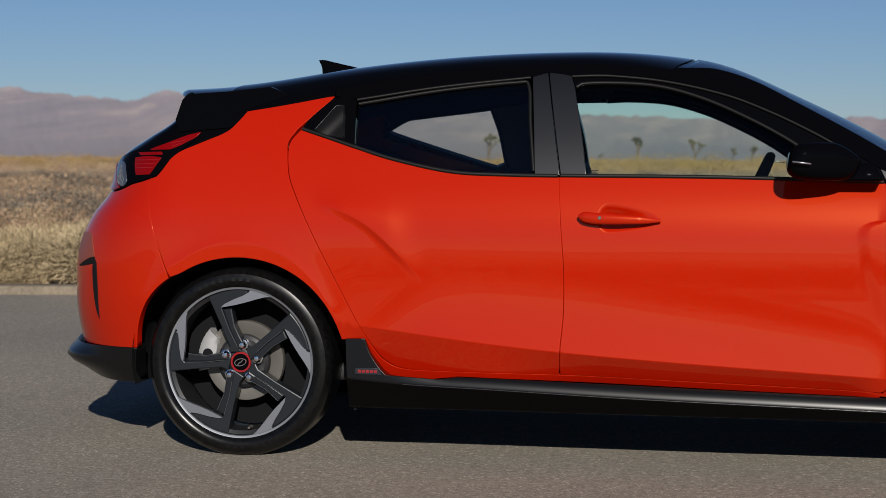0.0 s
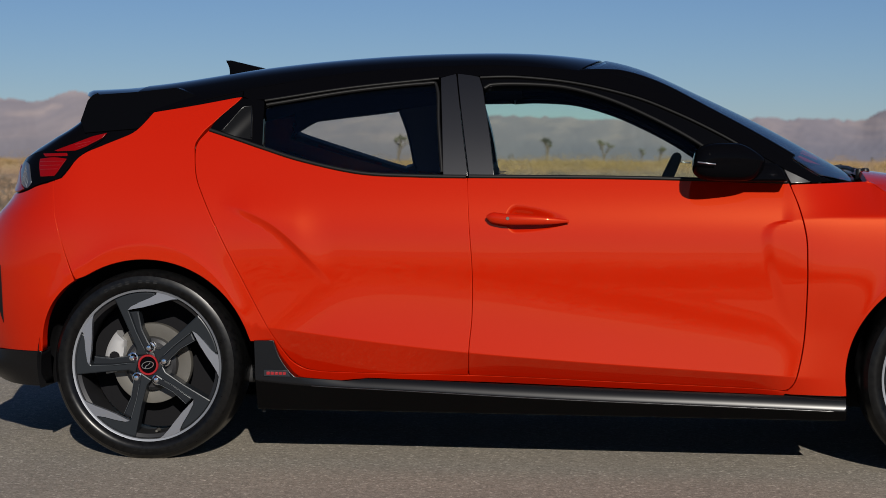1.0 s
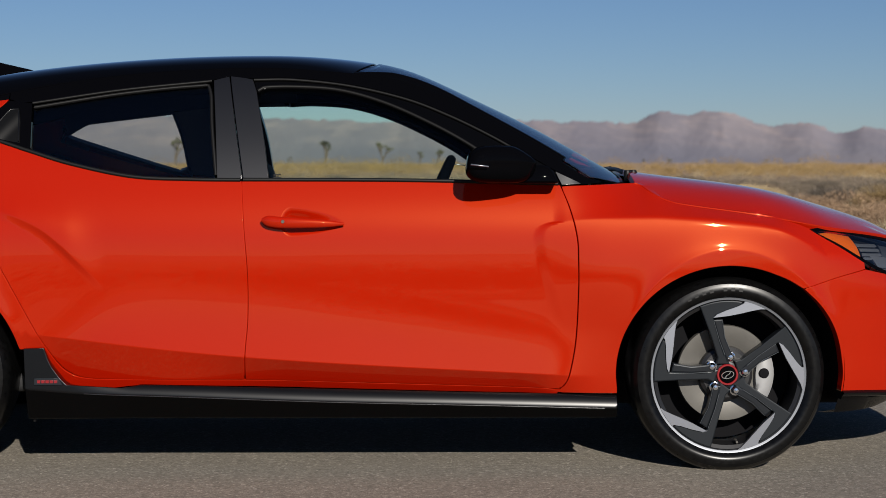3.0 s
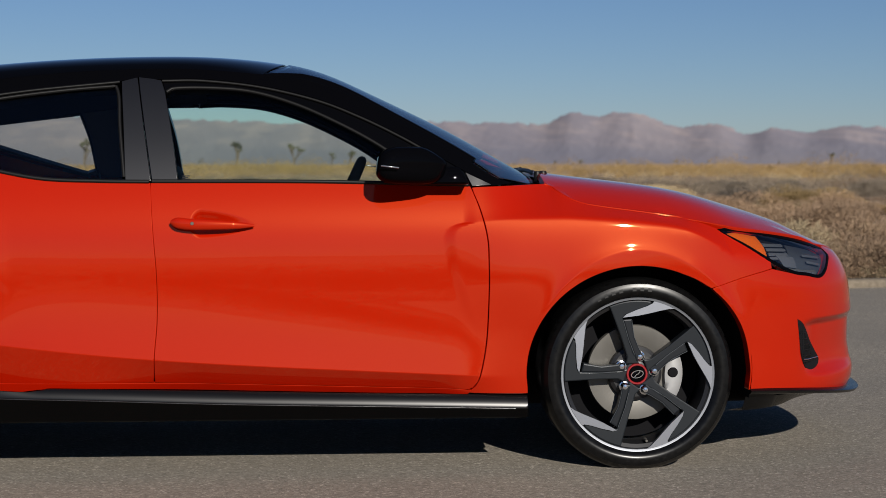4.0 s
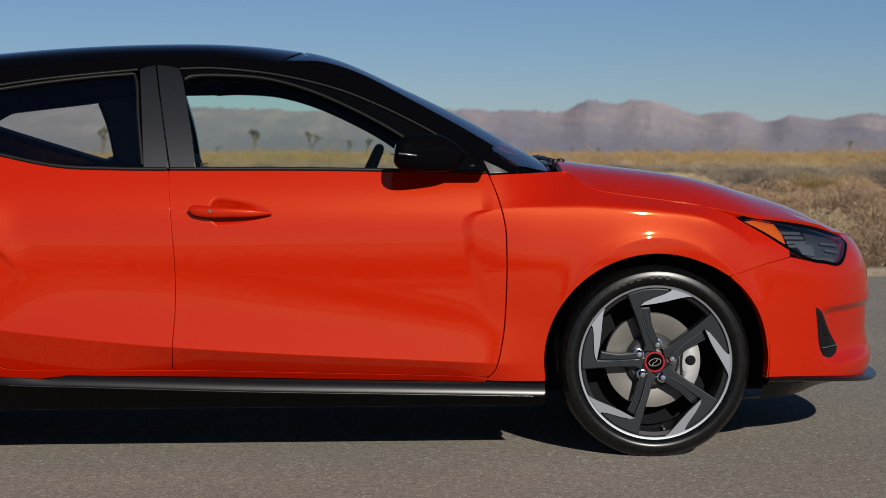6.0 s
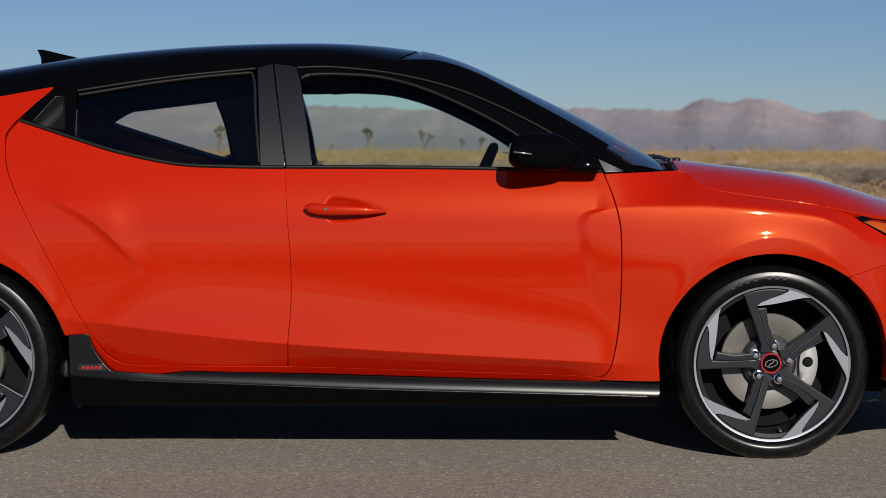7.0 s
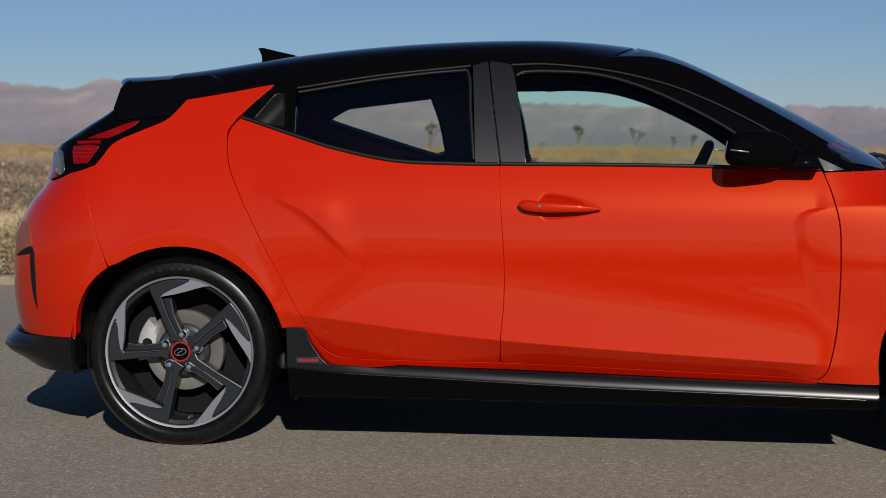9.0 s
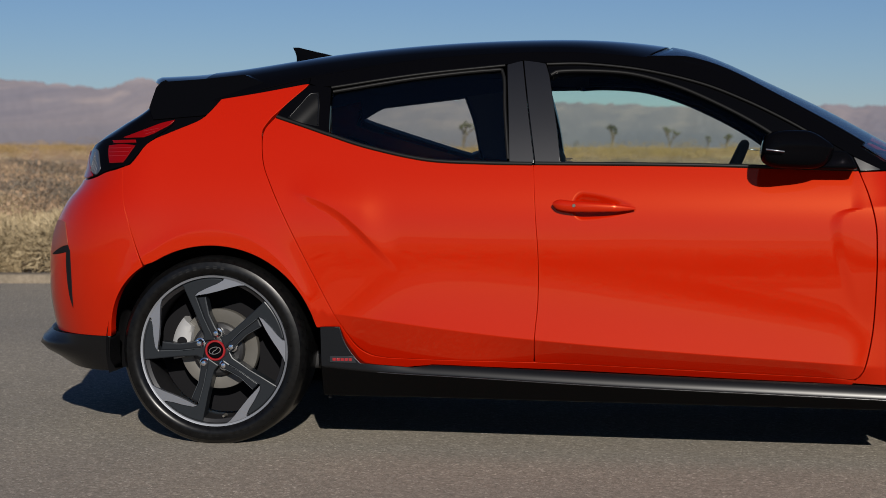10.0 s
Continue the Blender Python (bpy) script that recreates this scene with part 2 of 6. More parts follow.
def part(name, bm, mat, parent, label="", smooth=True, angle=0.6):
    if smooth:
        for f in bm.faces:
            f.smooth = True
        for e in bm.edges:
            e.smooth = e.calc_face_angle(0.0) < angle
    me = bpy.data.meshes.new(name)
    bm.to_mesh(me)
    bm.free()
    me.materials.append(mat)
    ob = new(name, me)
    if parent:
        ob.parent = parent
    if label:
        ob["label"] = label
    return ob


def thing(name, label, category, group="", kind="", at=None):
    ob = new(name)
    if at is not None:
        ob.matrix_basis = at
    return tagged(ob, label, category, group, kind)


def smooth_run(pts, gap=0.014):
    """A smooth line through a few points, finely divided."""
    p = np.array(pts, float)
    if len(p) == 2:
        k = max(1, int(np.linalg.norm(p[1] - p[0]) / gap))
        return [p[0] + (p[1] - p[0]) * i / k for i in range(k + 1)]
    ext = np.vstack([2 * p[0] - p[1], p, 2 * p[-1] - p[-2]])
    out = []
    for i in range(1, len(ext) - 2):
        a, b, c, d = ext[i - 1:i + 3]
        k = max(1, int(np.linalg.norm(c - b) / gap))
        for j in range(k):
            s = j / k
            out.append(0.5 * (2 * b + (c - a) * s + (2 * a - 5 * b + 4 * c - d) * s * s + (3 * b - a - 3 * c + d) * s ** 3))
    out.append(p[-1])
    return out


def outline(*runs, gap=0.014):
    """A closed outline out of smooth runs that meet in corners."""
    pts = []
    for r in runs:
        pts += smooth_run(r, gap)[:-1]
    return np.array(pts)


def arc(cx, cz, rx, rz, a0, a1, n=9):
    return [(cx + rx * math.cos(radians(a0 + (a1 - a0) * i / (n - 1))), cz + rz * math.sin(radians(a0 + (a1 - a0) * i / (n - 1)))) for i in range(n)]


def inside(poly, pts):
    x, y = pts[:, 0], pts[:, 1]
    c = np.zeros(len(pts), bool)
    for (x0, y0), (x1, y1) in zip(poly, np.roll(poly, -1, 0)):
        if y0 != y1:
            c ^= ((y0 > y) != (y1 > y)) & (x < (x1 - x0) * (y - y0) / (y1 - y0) + x0)
    return c


def normals_of(surface, ab):
    h = 2e-4
    a, b = ab[:, 0], ab[:, 1]
    du = surface(a + h, b) - surface(a - h, b)
    dv = surface(a, b + h) - surface(a, b - h)
    n = np.cross(du, dv)
    return n / np.maximum(np.linalg.norm(n, axis=1), 1e-12)[:, None]


def panel(name, poly, surface, mat, parent, label="", flip=False, cell=0.022, thick=0.014, out=0.0, round_edge=0.0025, lines=(), grow=0.0):
    """A curved sheet: the part of a surface within an outline, with its edges turned in. out lifts it off the surface; the mesh follows the given crease lines."""
    # panels meet in narrow gaps
    ahead, behind = np.roll(poly, -1, 0) - poly, poly - np.roll(poly, 1, 0)
    way = ahead / np.maximum(np.linalg.norm(ahead, axis=1), 1e-9)[:, None] + behind / np.maximum(np.linalg.norm(behind, axis=1), 1e-9)[:, None]
    way /= np.maximum(np.linalg.norm(way, axis=1), 1e-9)[:, None]
    area = (poly[:, 0] * np.roll(poly[:, 1], -1) - np.roll(poly[:, 0], -1) * poly[:, 1]).sum()
    poly = poly + grow * math.copysign(1, area) * np.stack([way[:, 1], -way[:, 0]], -1)
    lo, hi = poly.min(0), poly.max(0)
    g = np.stack(np.meshgrid(np.arange(lo[0] + cell / 2, hi[0], cell), np.arange(lo[1] + cell / 2, hi[1], cell), indexing="ij"), -1).reshape(-1, 2)
    if len(g):
        g = g[inside(poly, g)]
        d = np.full(len(g), 9.0)
        for p, q in zip(poly, np.roll(poly, -1, 0)):
            s = np.clip(((g - p) @ (q - p)) / max((q - p) @ (q - p), 1e-12), 0, 1)
            d = np.minimum(d, np.linalg.norm(g - p - s[:, None] * (q - p), axis=1))
        keep = d > cell * 0.45
        for line in lines:
            keep &= np.min(np.linalg.norm(g[:, None] - line[None], axis=2), axis=1) > cell * 0.5
        g = g[keep]
    extra = [line[inside(poly, line)] for line in lines]
    extra = [e[np.min(np.linalg.norm(e[:, None] - poly[None], axis=2), axis=1) > 0.003] for e in extra]
    n = len(poly)
    allp = [Vector((float(a), float(b))) for a, b in np.vstack([poly, *extra, g])]
    ties, at = [], n
    for e in extra:
        ties += [(at + i, at + i + 1) for i in range(len(e) - 1)]
        at += len(e)
    vs, es, fs, ov, oe, of = delaunay_2d_cdt(allp, ties, [list(range(n))], 1, 1e-6)
    ab = np.array([tuple(v) for v in vs])
    xyz, nn = surface(ab[:, 0], ab[:, 1]), normals_of(surface, ab)
    sign = -1.0 if flip else 1.0
    nn = nn * sign
    xyz = xyz + nn * out
    faces = [tuple(f) if sign > 0 else tuple(f[::-1]) for f in fs]
    # orient the faces by the normals
    a, b, c = (xyz[[f[i] for f in faces]] for i in range(3))
    turn = (np.cross(b - a, c - a) * nn[[f[0] for f in faces]]).sum(1) < 0
    faces = [f[::-1] if t else f for f, t in zip(faces, turn)]
    # turned edge
    edges = {}
    for f in faces:
        for i in range(len(f)):
            e = (f[i], f[(i + 1) % len(f)])
            edges[e] = 1
    rim = [e for e in edges if (e[1], e[0]) not in edges]
    verts, norm = list(xyz), list(nn)
    top, low = {}, {}
    near = {}
    for u, v in rim:
        near.setdefault(u, []).append((u, v))
        near.setdefault(v, []).append((u, v))
    for w, pairs in near.items():
        side = np.zeros(3)
        for p, q in pairs:
            k = np.cross(xyz[q] - xyz[p], nn[w])
            side += k / max(np.linalg.norm(k), 1e-9)
        side /= max(np.linalg.norm(side), 1e-9)
        top[w] = len(verts)
        verts.append(xyz[w] + side * round_edge - nn[w] * round_edge)
        norm.append(side)
        low[w] = len(verts)
        verts.append(xyz[w] + side * round_edge - nn[w] * thick)
        norm.append(side)
    for u, v in rim:
        faces.append((v, u, top[u], top[v]))
        faces.append((top[v], top[u], low[u], low[v]))
    return put(name, verts, faces, mat, parent, label, True, norm)


def tube(name, path, radius, mat, parent, label="", sides=8, closed=False, flat=1.0):
    """A round strip along a path of points."""
    p = np.array(path, float)
    n = len(p)
    t = np.roll(p, -1, 0) - np.roll(p, 1, 0) if closed else np.gradient(p, axis=0)
    t /= np.maximum(np.linalg.norm(t, axis=1), 1e-9)[:, None]
    ref = np.array([0, 1.0, 0])
    verts, faces = [], []
    rad = np.broadcast_to(np.asarray(radius, float), (n,))
    for i in range(n):
        u = np.cross(t[i], ref)
        u /= max(np.linalg.norm(u), 1e-9)
        v = np.cross(u, t[i])
        for k in range(sides):
            a = 2 * math.pi * k / sides
            verts.append(p[i] + rad[i] * (math.cos(a) * u + flat * math.sin(a) * v))
    for i in range(n if closed else n - 1):
        for k in range(sides):
            j, l = (i + 1) % n, (k + 1) % sides
            faces.append((i * sides + k, i * sides + l, j * sides + l, j * sides + k))
    if not closed:
        faces += [tuple(range(sides))[::-1], tuple((n - 1) * sides + k for k in range(sides))]
    bm = bmesh.new()
    vv = [bm.verts.new(v) for v in verts]
    for f in faces:
        bm.faces.new([vv[i] for i in f])
    bmesh.ops.recalc_face_normals(bm, faces=bm.faces)
    return part(name, bm, mat, parent, label, True, 1.0)


def lathe(name, profile, mat, parent, label="", segments=72, full=False):
    """A turned shape round the y axis: the profile gives (radius, y)."""
    bm = bmesh.new()
    rings = [[bm.verts.new((r * math.cos(2 * math.pi * k / segments), y, r * math.sin(2 * math.pi * k / segments))) for k in range(segments)] for r, y in profile]
    for a, b in zip(rings, rings[1:] + ([rings[0]] if full else [])):
        for k in range(segments):
            l = (k + 1) % segments
            bm.faces.new((a[k], b[k], b[l], a[l]))
    bmesh.ops.recalc_face_normals(bm, faces=bm.faces)
    return part(name, bm, mat, parent, label, True, 0.5)


def plate(name, poly, y0, y1, mat, parent, label="", bevel=0.002):
    """A flat shape in the wheel's plane, from y0 (outer face) to y1, with a bevelled outer edge."""
    bm = bmesh.new()
    a = [bm.verts.new((x, y0, z)) for x, z in poly]
    f = bm.faces.new(a)
    r = bmesh.ops.extrude_face_region(bm, geom=[f])
    for v in r["geom"]:
        if isinstance(v, bmesh.types.BMVert):
            v.co.y = y1
    bmesh.ops.recalc_face_normals(bm, faces=bm.faces)
    if bevel:
        es = [e for e in bm.edges if all(abs(v.co.y - y0) < 1e-6 for v in e.verts)]
        bmesh.ops.bevel(bm, geom=es, offset=bevel, segments=2, affect="EDGES", profile=0.5)
    return part(name, bm, mat, parent, label, True, 0.25)


def block(name, lo, hi, mat, parent, label="", bevel=0.02, taper=None, segments=3):
    """A rounded box; taper: (x, y) scale of its top."""
    bm = bmesh.new()
    bmesh.ops.create_cube(bm, size=1)
    lo, hi = Vector(lo), Vector(hi)
    for v in bm.verts:
        s = taper if taper and v.co.z > 0 else (1, 1)
        v.co = Vector(((lo.x + hi.x) / 2 + v.co.x * s[0] * (hi.x - lo.x), (lo.y + hi.y) / 2 + v.co.y * s[1] * (hi.y - lo.y), (lo.z + hi.z) / 2 + v.co.z * (hi.z - lo.z)))
    bmesh.ops.bevel(bm, geom=list(bm.edges), offset=bevel, segments=segments, affect="EDGES", profile=0.5)
    return part(name, bm, mat, parent, label, True, 0.6)



# ---- the car's shape: smooth curves through a few stations ----
def curve(*pts):
    """A smooth function through (x, value) stations."""
    xs = np.array([a for a, b in pts], float)
    ys = np.array([b for a, b in pts], float)
    h = np.diff(xs)
    d = np.diff(ys) / h
    m = np.zeros(len(xs))
    m[0], m[-1] = d[0], d[-1]
    for i in range(1, len(xs) - 1):
        if d[i - 1] * d[i] > 0:
            w1, w2 = 2 * h[i] + h[i - 1], h[i] + 2 * h[i - 1]
            m[i] = (w1 + w2) / (w1 / d[i - 1] + w2 / d[i])

    def f(x):
        x = np.asarray(x, float)
        i = np.clip(np.searchsorted(xs, x) - 1, 0, len(h) - 1)
        s = (x - xs[i]) / h[i]
        a = ys[i] * (1 + 2 * s) * (1 - s) ** 2 + ys[i + 1] * s * s * (3 - 2 * s) + h[i] * (m[i] * s * (1 - s) ** 2 - m[i + 1] * s * s * (1 - s))
        a = np.where(x < xs[0], ys[0] + m[0] * (x - xs[0]), a)
        return np.where(x > xs[-1], ys[-1] + m[-1] * (x - xs[-1]), a)
    return f


def fair(*pts):
    """A curve through (x, value) stations with no jump in its bend, for surfaces that mirror."""
    xs = np.array([a for a, b in pts], float)
    ys = np.array([b for a, b in pts], float)
    n, h = len(xs), np.diff(xs)
    m = np.eye(n)
    v = np.zeros(n)
    for i in range(1, n - 1):
        m[i, i - 1:i + 2] = h[i - 1], 2 * (h[i - 1] + h[i]), h[i]
        v[i] = 6 * ((ys[i + 1] - ys[i]) / h[i] - (ys[i] - ys[i - 1]) / h[i - 1])
    k = np.linalg.solve(m, v)

    def f(x):
        x = np.asarray(x, float)
        i = np.clip(np.searchsorted(xs, x) - 1, 0, n - 2)
        a, b = xs[i + 1] - x, x - xs[i]
        inner = (k[i] * a ** 3 + k[i + 1] * b ** 3) / (6 * h[i]) + (ys[i] / h[i] - k[i] * h[i] / 6) * a + (ys[i + 1] / h[i] - k[i + 1] * h[i] / 6) * b
        first = (ys[1] - ys[0]) / h[0] - k[1] * h[0] / 6
        last = (ys[-1] - ys[-2]) / h[-1] + k[-2] * h[-1] / 6
        inner = np.where(x < xs[0], ys[0] + first * (x - xs[0]), inner)
        return np.where(x > xs[-1], ys[-1] + last * (x - xs[-1]), inner)
    return f


def step(a, b, x):
    s = np.clip((np.asarray(x, float) - a) / (b - a), 0, 1)
    return s * s * (3 - 2 * s)


# half width by height; the low crease; shoulders of the front wing; the ends of the car by height
half_width = fair((0.10, 0.845), (0.20, 0.874), (0.32, 0.8870), (0.44, 0.8888), (0.57, 0.8892), (0.65, 0.8884), (0.72, 0.8862), (0.80, 0.8778), (0.87, 0.8590), (0.945, 0.8295), (1.05, 0.7815), (1.15, 0.728), (1.27, 0.652), (1.40, 0.552))
ledge_z = fair((0.20, 0.42), (0.45, 0.520), (0.62, 0.615), (0.80, 0.640), (1.07, 0.630), (1.30, 0.615), (1.55, 0.590), (1.80, 0.562), (2.00, 0.535), (2.30, 0.48))
crease_z = curve((0.30, 0.462), (0.45, 0.443), (1.08, 0.376), (2.15, 0.312))
wing_seam_y = curve((2.20, 0.77), (2.36, 0.715), (2.40, 0.765), (2.44, 0.790), (2.50, 0.803), (2.65, 0.810), (2.92, 0.815), (3.20, 0.74))
bonnet_line = fair((2.30, 0.985), (2.50, 0.958), (2.83, 0.916), (3.145, 0.838), (3.36, 0.762), (3.50, 0.680), (3.57, 0.60))
wing_turn_z = fair((1.96, 0.782), (2.06, 0.806), (2.13, 0.814), (2.204, 0.821), (2.315, 0.826), (2.408, 0.827), (2.50, 0.823), (2.594, 0.817), (2.688, 0.807), (2.763, 0.796), (2.857, 0.768), (2.92, 0.735), (2.98, 0.69))
FRONT_JOIN, REAR_JOIN = 2.80, -0.20
FRONT_ARC, REAR_ARC = 1.30, 1.20
front_x = curve((0.10, 3.51), (0.19, 3.55), (0.25, 3.576), (0.31, 3.578), (0.37, 3.569), (0.45, 3.570), (0.58, 3.556), (0.673, 3.512), (0.72, 3.45), (0.757, 3.37), (0.80, 3.25), (0.86, 3.05))
rear_x = curve((0.15, -0.60), (0.25, -0.70), (0.36, -0.745), (0.50, -0.765), (0.60, -0.765), (0.72, -0.735), (0.80, -0.69), (0.86, -0.634), (0.90, -0.614), (0.94, -0.607), (0.98, -0.598), (1.02, -0.566), (1.05, -0.512), (1.08, -0.455), (1.11, -0.388), (1.14, -0.335), (1.17, -0.297), (1.20, -0.265), (1.30, -0.16))
haunch_z = curve((0.25, 0.858), (0.297, 0.847), (0.354, 0.827), (0.421, 0.793), (0.487, 0.742), (0.535, 0.696), (0.582, 0.65), (0.62, 0.61), (0.70, 0.51))
wing_edge_x = curve((0.40, 2.135), (0.451, 2.096), (0.507, 2.066), (0.581, 2.041), (0.654, 2.019), (0.727, 2.006), (0.763, 2.003), (0.785, 2.010), (0.80, 2.030), (0.812, 2.07), (0.83, 2.13))


def bonnet_z(x, y):
    return bonnet_line(x) - (0.052 + 0.040 * step(2.22, 2.48, x)) * (np.abs(y) / 0.80) ** (2.4 + 2.2 * (1 - step(2.75, 3.10, x)))


def side_y(x, z, q=None):
    """Half width of the body at x and z, without the rounded ends; q: the way along the skin, where it differs from x."""
    x, z = np.asarray(x, float), np.asarray(z, float)
    q = x if q is None else q
    # the doors swell out again towards the low crease, and turn under below it
    swell = 0.32 * step(0.22, 0.45, x) * (1 - step(2.04, 2.24, x))
    zl, zc = ledge_z(x), crease_z(x)
    w = half_width(z) + swell * np.maximum(zl - z, 0) ** 2
    lip = half_width(zc) + swell * np.maximum(zl - zc, 0) ** 2
    k = step(0.26, 0.50, x) * (1 - step(1.95, 2.25, x))
    w = np.where(z < zc, lip - (zc - z) * (0.07 + (0.40 + 0.34 * step(0.80, 1.25, x)) * k) - 0.3 * np.maximum(zc - z, 0) ** 2 * (1 - k), w)
    # haunch line in the rear door
    d = z - haunch_z(x)
    a = 0.0095 * step(0.24, 0.36, x) * (1 - step(0.50, 0.64, x)) * (1 - step(0.80, 0.95, z))
    w = w + a * np.where(d > 0, np.exp(-(d / 0.13) ** 2), np.exp(-(d / 0.018) ** 2))
    # hollow behind the door handle, blunt behind and pointed ahead
    u = x - 1.228
    r = np.hypot(u / np.where(u > 0, 0.168, 0.036), (z - 0.810 + 0.03 * np.clip(u, 0, 0.2)) / (0.049 - 0.07 * np.clip(u, 0, 0.165)))
    w = w - 0.020 * (1 - step(0.10, 1.0, r))
    # front wing: a raised field with a crisp upper edge that starts in the door
    zt = wing_turn_z(np.clip(q, 1.97, 2.97))
    v = zt - z
    field = step(0.0, 0.046, x - wing_edge_x(np.clip(z, 0.41, 0.812)))
    over = (-v + np.hypot(v, 0.005)) / 2
    w = w + (0.006 * np.clip(1 - np.maximum(v, 0) / 0.36, 0, 1) ) * field * np.exp(-over / 0.030) * (1 - step(2.5, 2.8, x))
    w = w + 0.008 * np.sin(np.pi * np.clip(v / 0.40, 0, 1)) ** 2 * step(2.02, 2.26, x) * (1 - step(2.5, 2.8, x))
    # wheel arch flares with a soft edge line
    for cx, a in ((0.0, 0.006), (2.645, 0.009)):
        d = np.hypot((q - cx) / 1.04, z - 0.318) - 0.403 + 0.5 * np.clip(np.abs(q - cx), 0, 0.3) ** 2
        past = (d + np.hypot(d, 0.004)) / 2
        w = w + a * (np.exp(-past / 0.034) + 1.8 * np.clip(d - past, -0.1, 0)) * step(0.36, 0.52, z)
    # the wing breaks at the line and leans in to the bonnet seam
    f = step(2.1, 2.32, x)
    yb = wing_seam_y(x)
    zb = np.maximum(bonnet_z(x, yb), zt + 0.02)
    s = np.clip(over / (zb - zt), 0, 1)
    w = w + f * (yb - w) * (0.72 * s + 0.28 * s * s)
    return w


def skin(q, z):
    """A point of the near side's skin. q runs along the car and round its ends."""
    q, z = np.asarray(q, float), np.asarray(z, float)
    x = np.clip(q, REAR_JOIN, FRONT_JOIN)
    w = side_y(x, z, q)
    tf = np.clip((q - FRONT_JOIN) / FRONT_ARC, 0, 1) * np.pi / 2
    tr = np.clip((REAR_JOIN - q) / REAR_ARC, 0, 1) * np.pi / 2
    nf, nr = 2.2, 2.6
    x = x + (front_x(z) - FRONT_JOIN) * np.sin(tf) ** (2 / nf) + (rear_x(z) - REAR_JOIN) * np.sin(tr) ** (2 / nr)
    y = -w * np.maximum(np.cos(tf), 0) ** (2 / nf) * np.maximum(np.cos(tr), 0) ** (2 / nr)
    # scoop under the brow of the front bumper
    x = x - 0.046 * step(3.215, 3.40, q) * step(0.272, 0.322, z) * (1 - step(0.450, 0.482, z)) * (1 - 0.7 * step(3.45, 3.8, q))
    return np.stack([x, y, z + 0 * q], -1)


def handle_skin(q, z):
    """The hollowed grip behind the rear window."""
    p = skin(q, z)
    q, z = np.asarray(q, float), np.asarray(z, float)
    ridge = 0.262 + 0.9 * (z - 1.09)
    p[..., 1] += 0.006 * step(-0.01, 0.05, q - ridge)
    return p


roof_line = fair((-0.45, 1.225), (-0.30, 1.252), (-0.12, 1.269), (0.23, 1.319), (0.58, 1.3585), (0.85, 1.3755), (1.11, 1.381), (1.30, 1.3775), (1.45, 1.365), (1.60, 1.333), (1.79, 1.252), (2.06, 1.122), (2.30, 0.990), (2.42, 0.925))


def roof(x, y):
    x, y = np.asarray(x, float), np.asarray(y, float)
    return np.stack([x, y, roof_line(x) - (0.075 - 0.023 * step(1.35, 1.75, x)) * (np.abs(y) / 0.64) ** (2.6 + 1.6 * (1 - step(1.10, 1.50, x)))], -1)


def bonnet(x, y):
    x, y = np.asarray(x, float), np.asarray(y, float)
    # the leading edge dips to meet the bumper
    return np.stack([x, y, bonnet_z(x, y) - 0.014 * step(3.26, 3.42, x + 0.12 * (np.abs(y) / 0.55) ** 2) * (1 - step(0.55, 0.64, np.abs(y)))], -1)

# ---- the car ----
car = thing("hatchback_car", "glossy orange-red hatchback car with black roof parked on asphalt", "car")


def far(q, z):
    return skin(q, z) * np.array([1, -1, 1])


def both(name, poly, mat, label="", parents=(None, None), **kw):
    a = panel(name, poly, skin, mat, parents[0] or car, label, **kw)
    b = panel(name, poly, far, mat, parents[1] or car, label, flip=True, **kw)
    return a, b


def on_skin(pts, surface=skin, out=0.0, gap=0.014):
    ab = np.array(smooth_run(pts, gap))
    s = -1.0 if surface is far else 1.0
    return surface(ab[:, 0], ab[:, 1]) + s * normals_of(surface, ab) * out


rail_x = np.linspace(-0.35, 2.30, 120)
rail_v = []
for x in rail_x:
    lo, hi = 0.85, 1.39
    for i in range(40):
        mid = (lo + hi) / 2
        if roof(x, side_y(min(x, 1.9), mid))[2] > mid:
            lo = mid
        else:
            hi = mid
    rail_v.append(max(lo, 0.938))
rail_v = np.array(rail_v)


def rail_z(x):
    return np.interp(x, rail_x, rail_v)


# doors, wings and bumpers
hollow = []
for k in (0.3, 0.5, 0.6, 0.7, 0.8, 0.9, 0.96, 1.02):
    ring = [(k * math.cos(t) * (0.168 if math.cos(t) > 0 else 0.036), k * math.sin(t)) for t in np.linspace(0, 2 * math.pi, 72)]
    hollow.append(np.array([(1.228 + u, 0.810 - 0.03 * max(u, 0) + v * (0.049 - 0.07 * min(max(u, 0), 0.165))) for u, v in ring]))
crease = np.array([(x, float(crease_z(x))) for x in np.arange(0.34, 2.16, 0.008)])
crease_under, crease_over = crease - np.array([0, 0.0025]), crease + np.array([0, 0.0025])
haunch = np.array([(x, float(haunch_z(x))) for x in np.arange(0.27, 0.66, 0.008)])


def wing_contour(o):
    return np.array([(float(wing_edge_x(z)) + o, z) for z in np.arange(0.43, 0.785, 0.008)])


def wing_crest(o, x0=2.0, x1=2.16):
    return np.array([(x, float(wing_turn_z(x)) + o) for x in np.arange(x0, x1, 0.010)])


def flare_line(cx, o):
    run = []
    for a in np.linspace(radians(22), radians(158), 70):
        r = 0.40
        for i in range(6):
            r = 0.403 - 0.5 * min(abs(r * 1.04 * math.cos(a)), 0.3) ** 2
        run.append((cx + (r + o) * 1.04 * math.cos(a), 0.318 + (r + o) * math.sin(a)))
    return np.array(run)


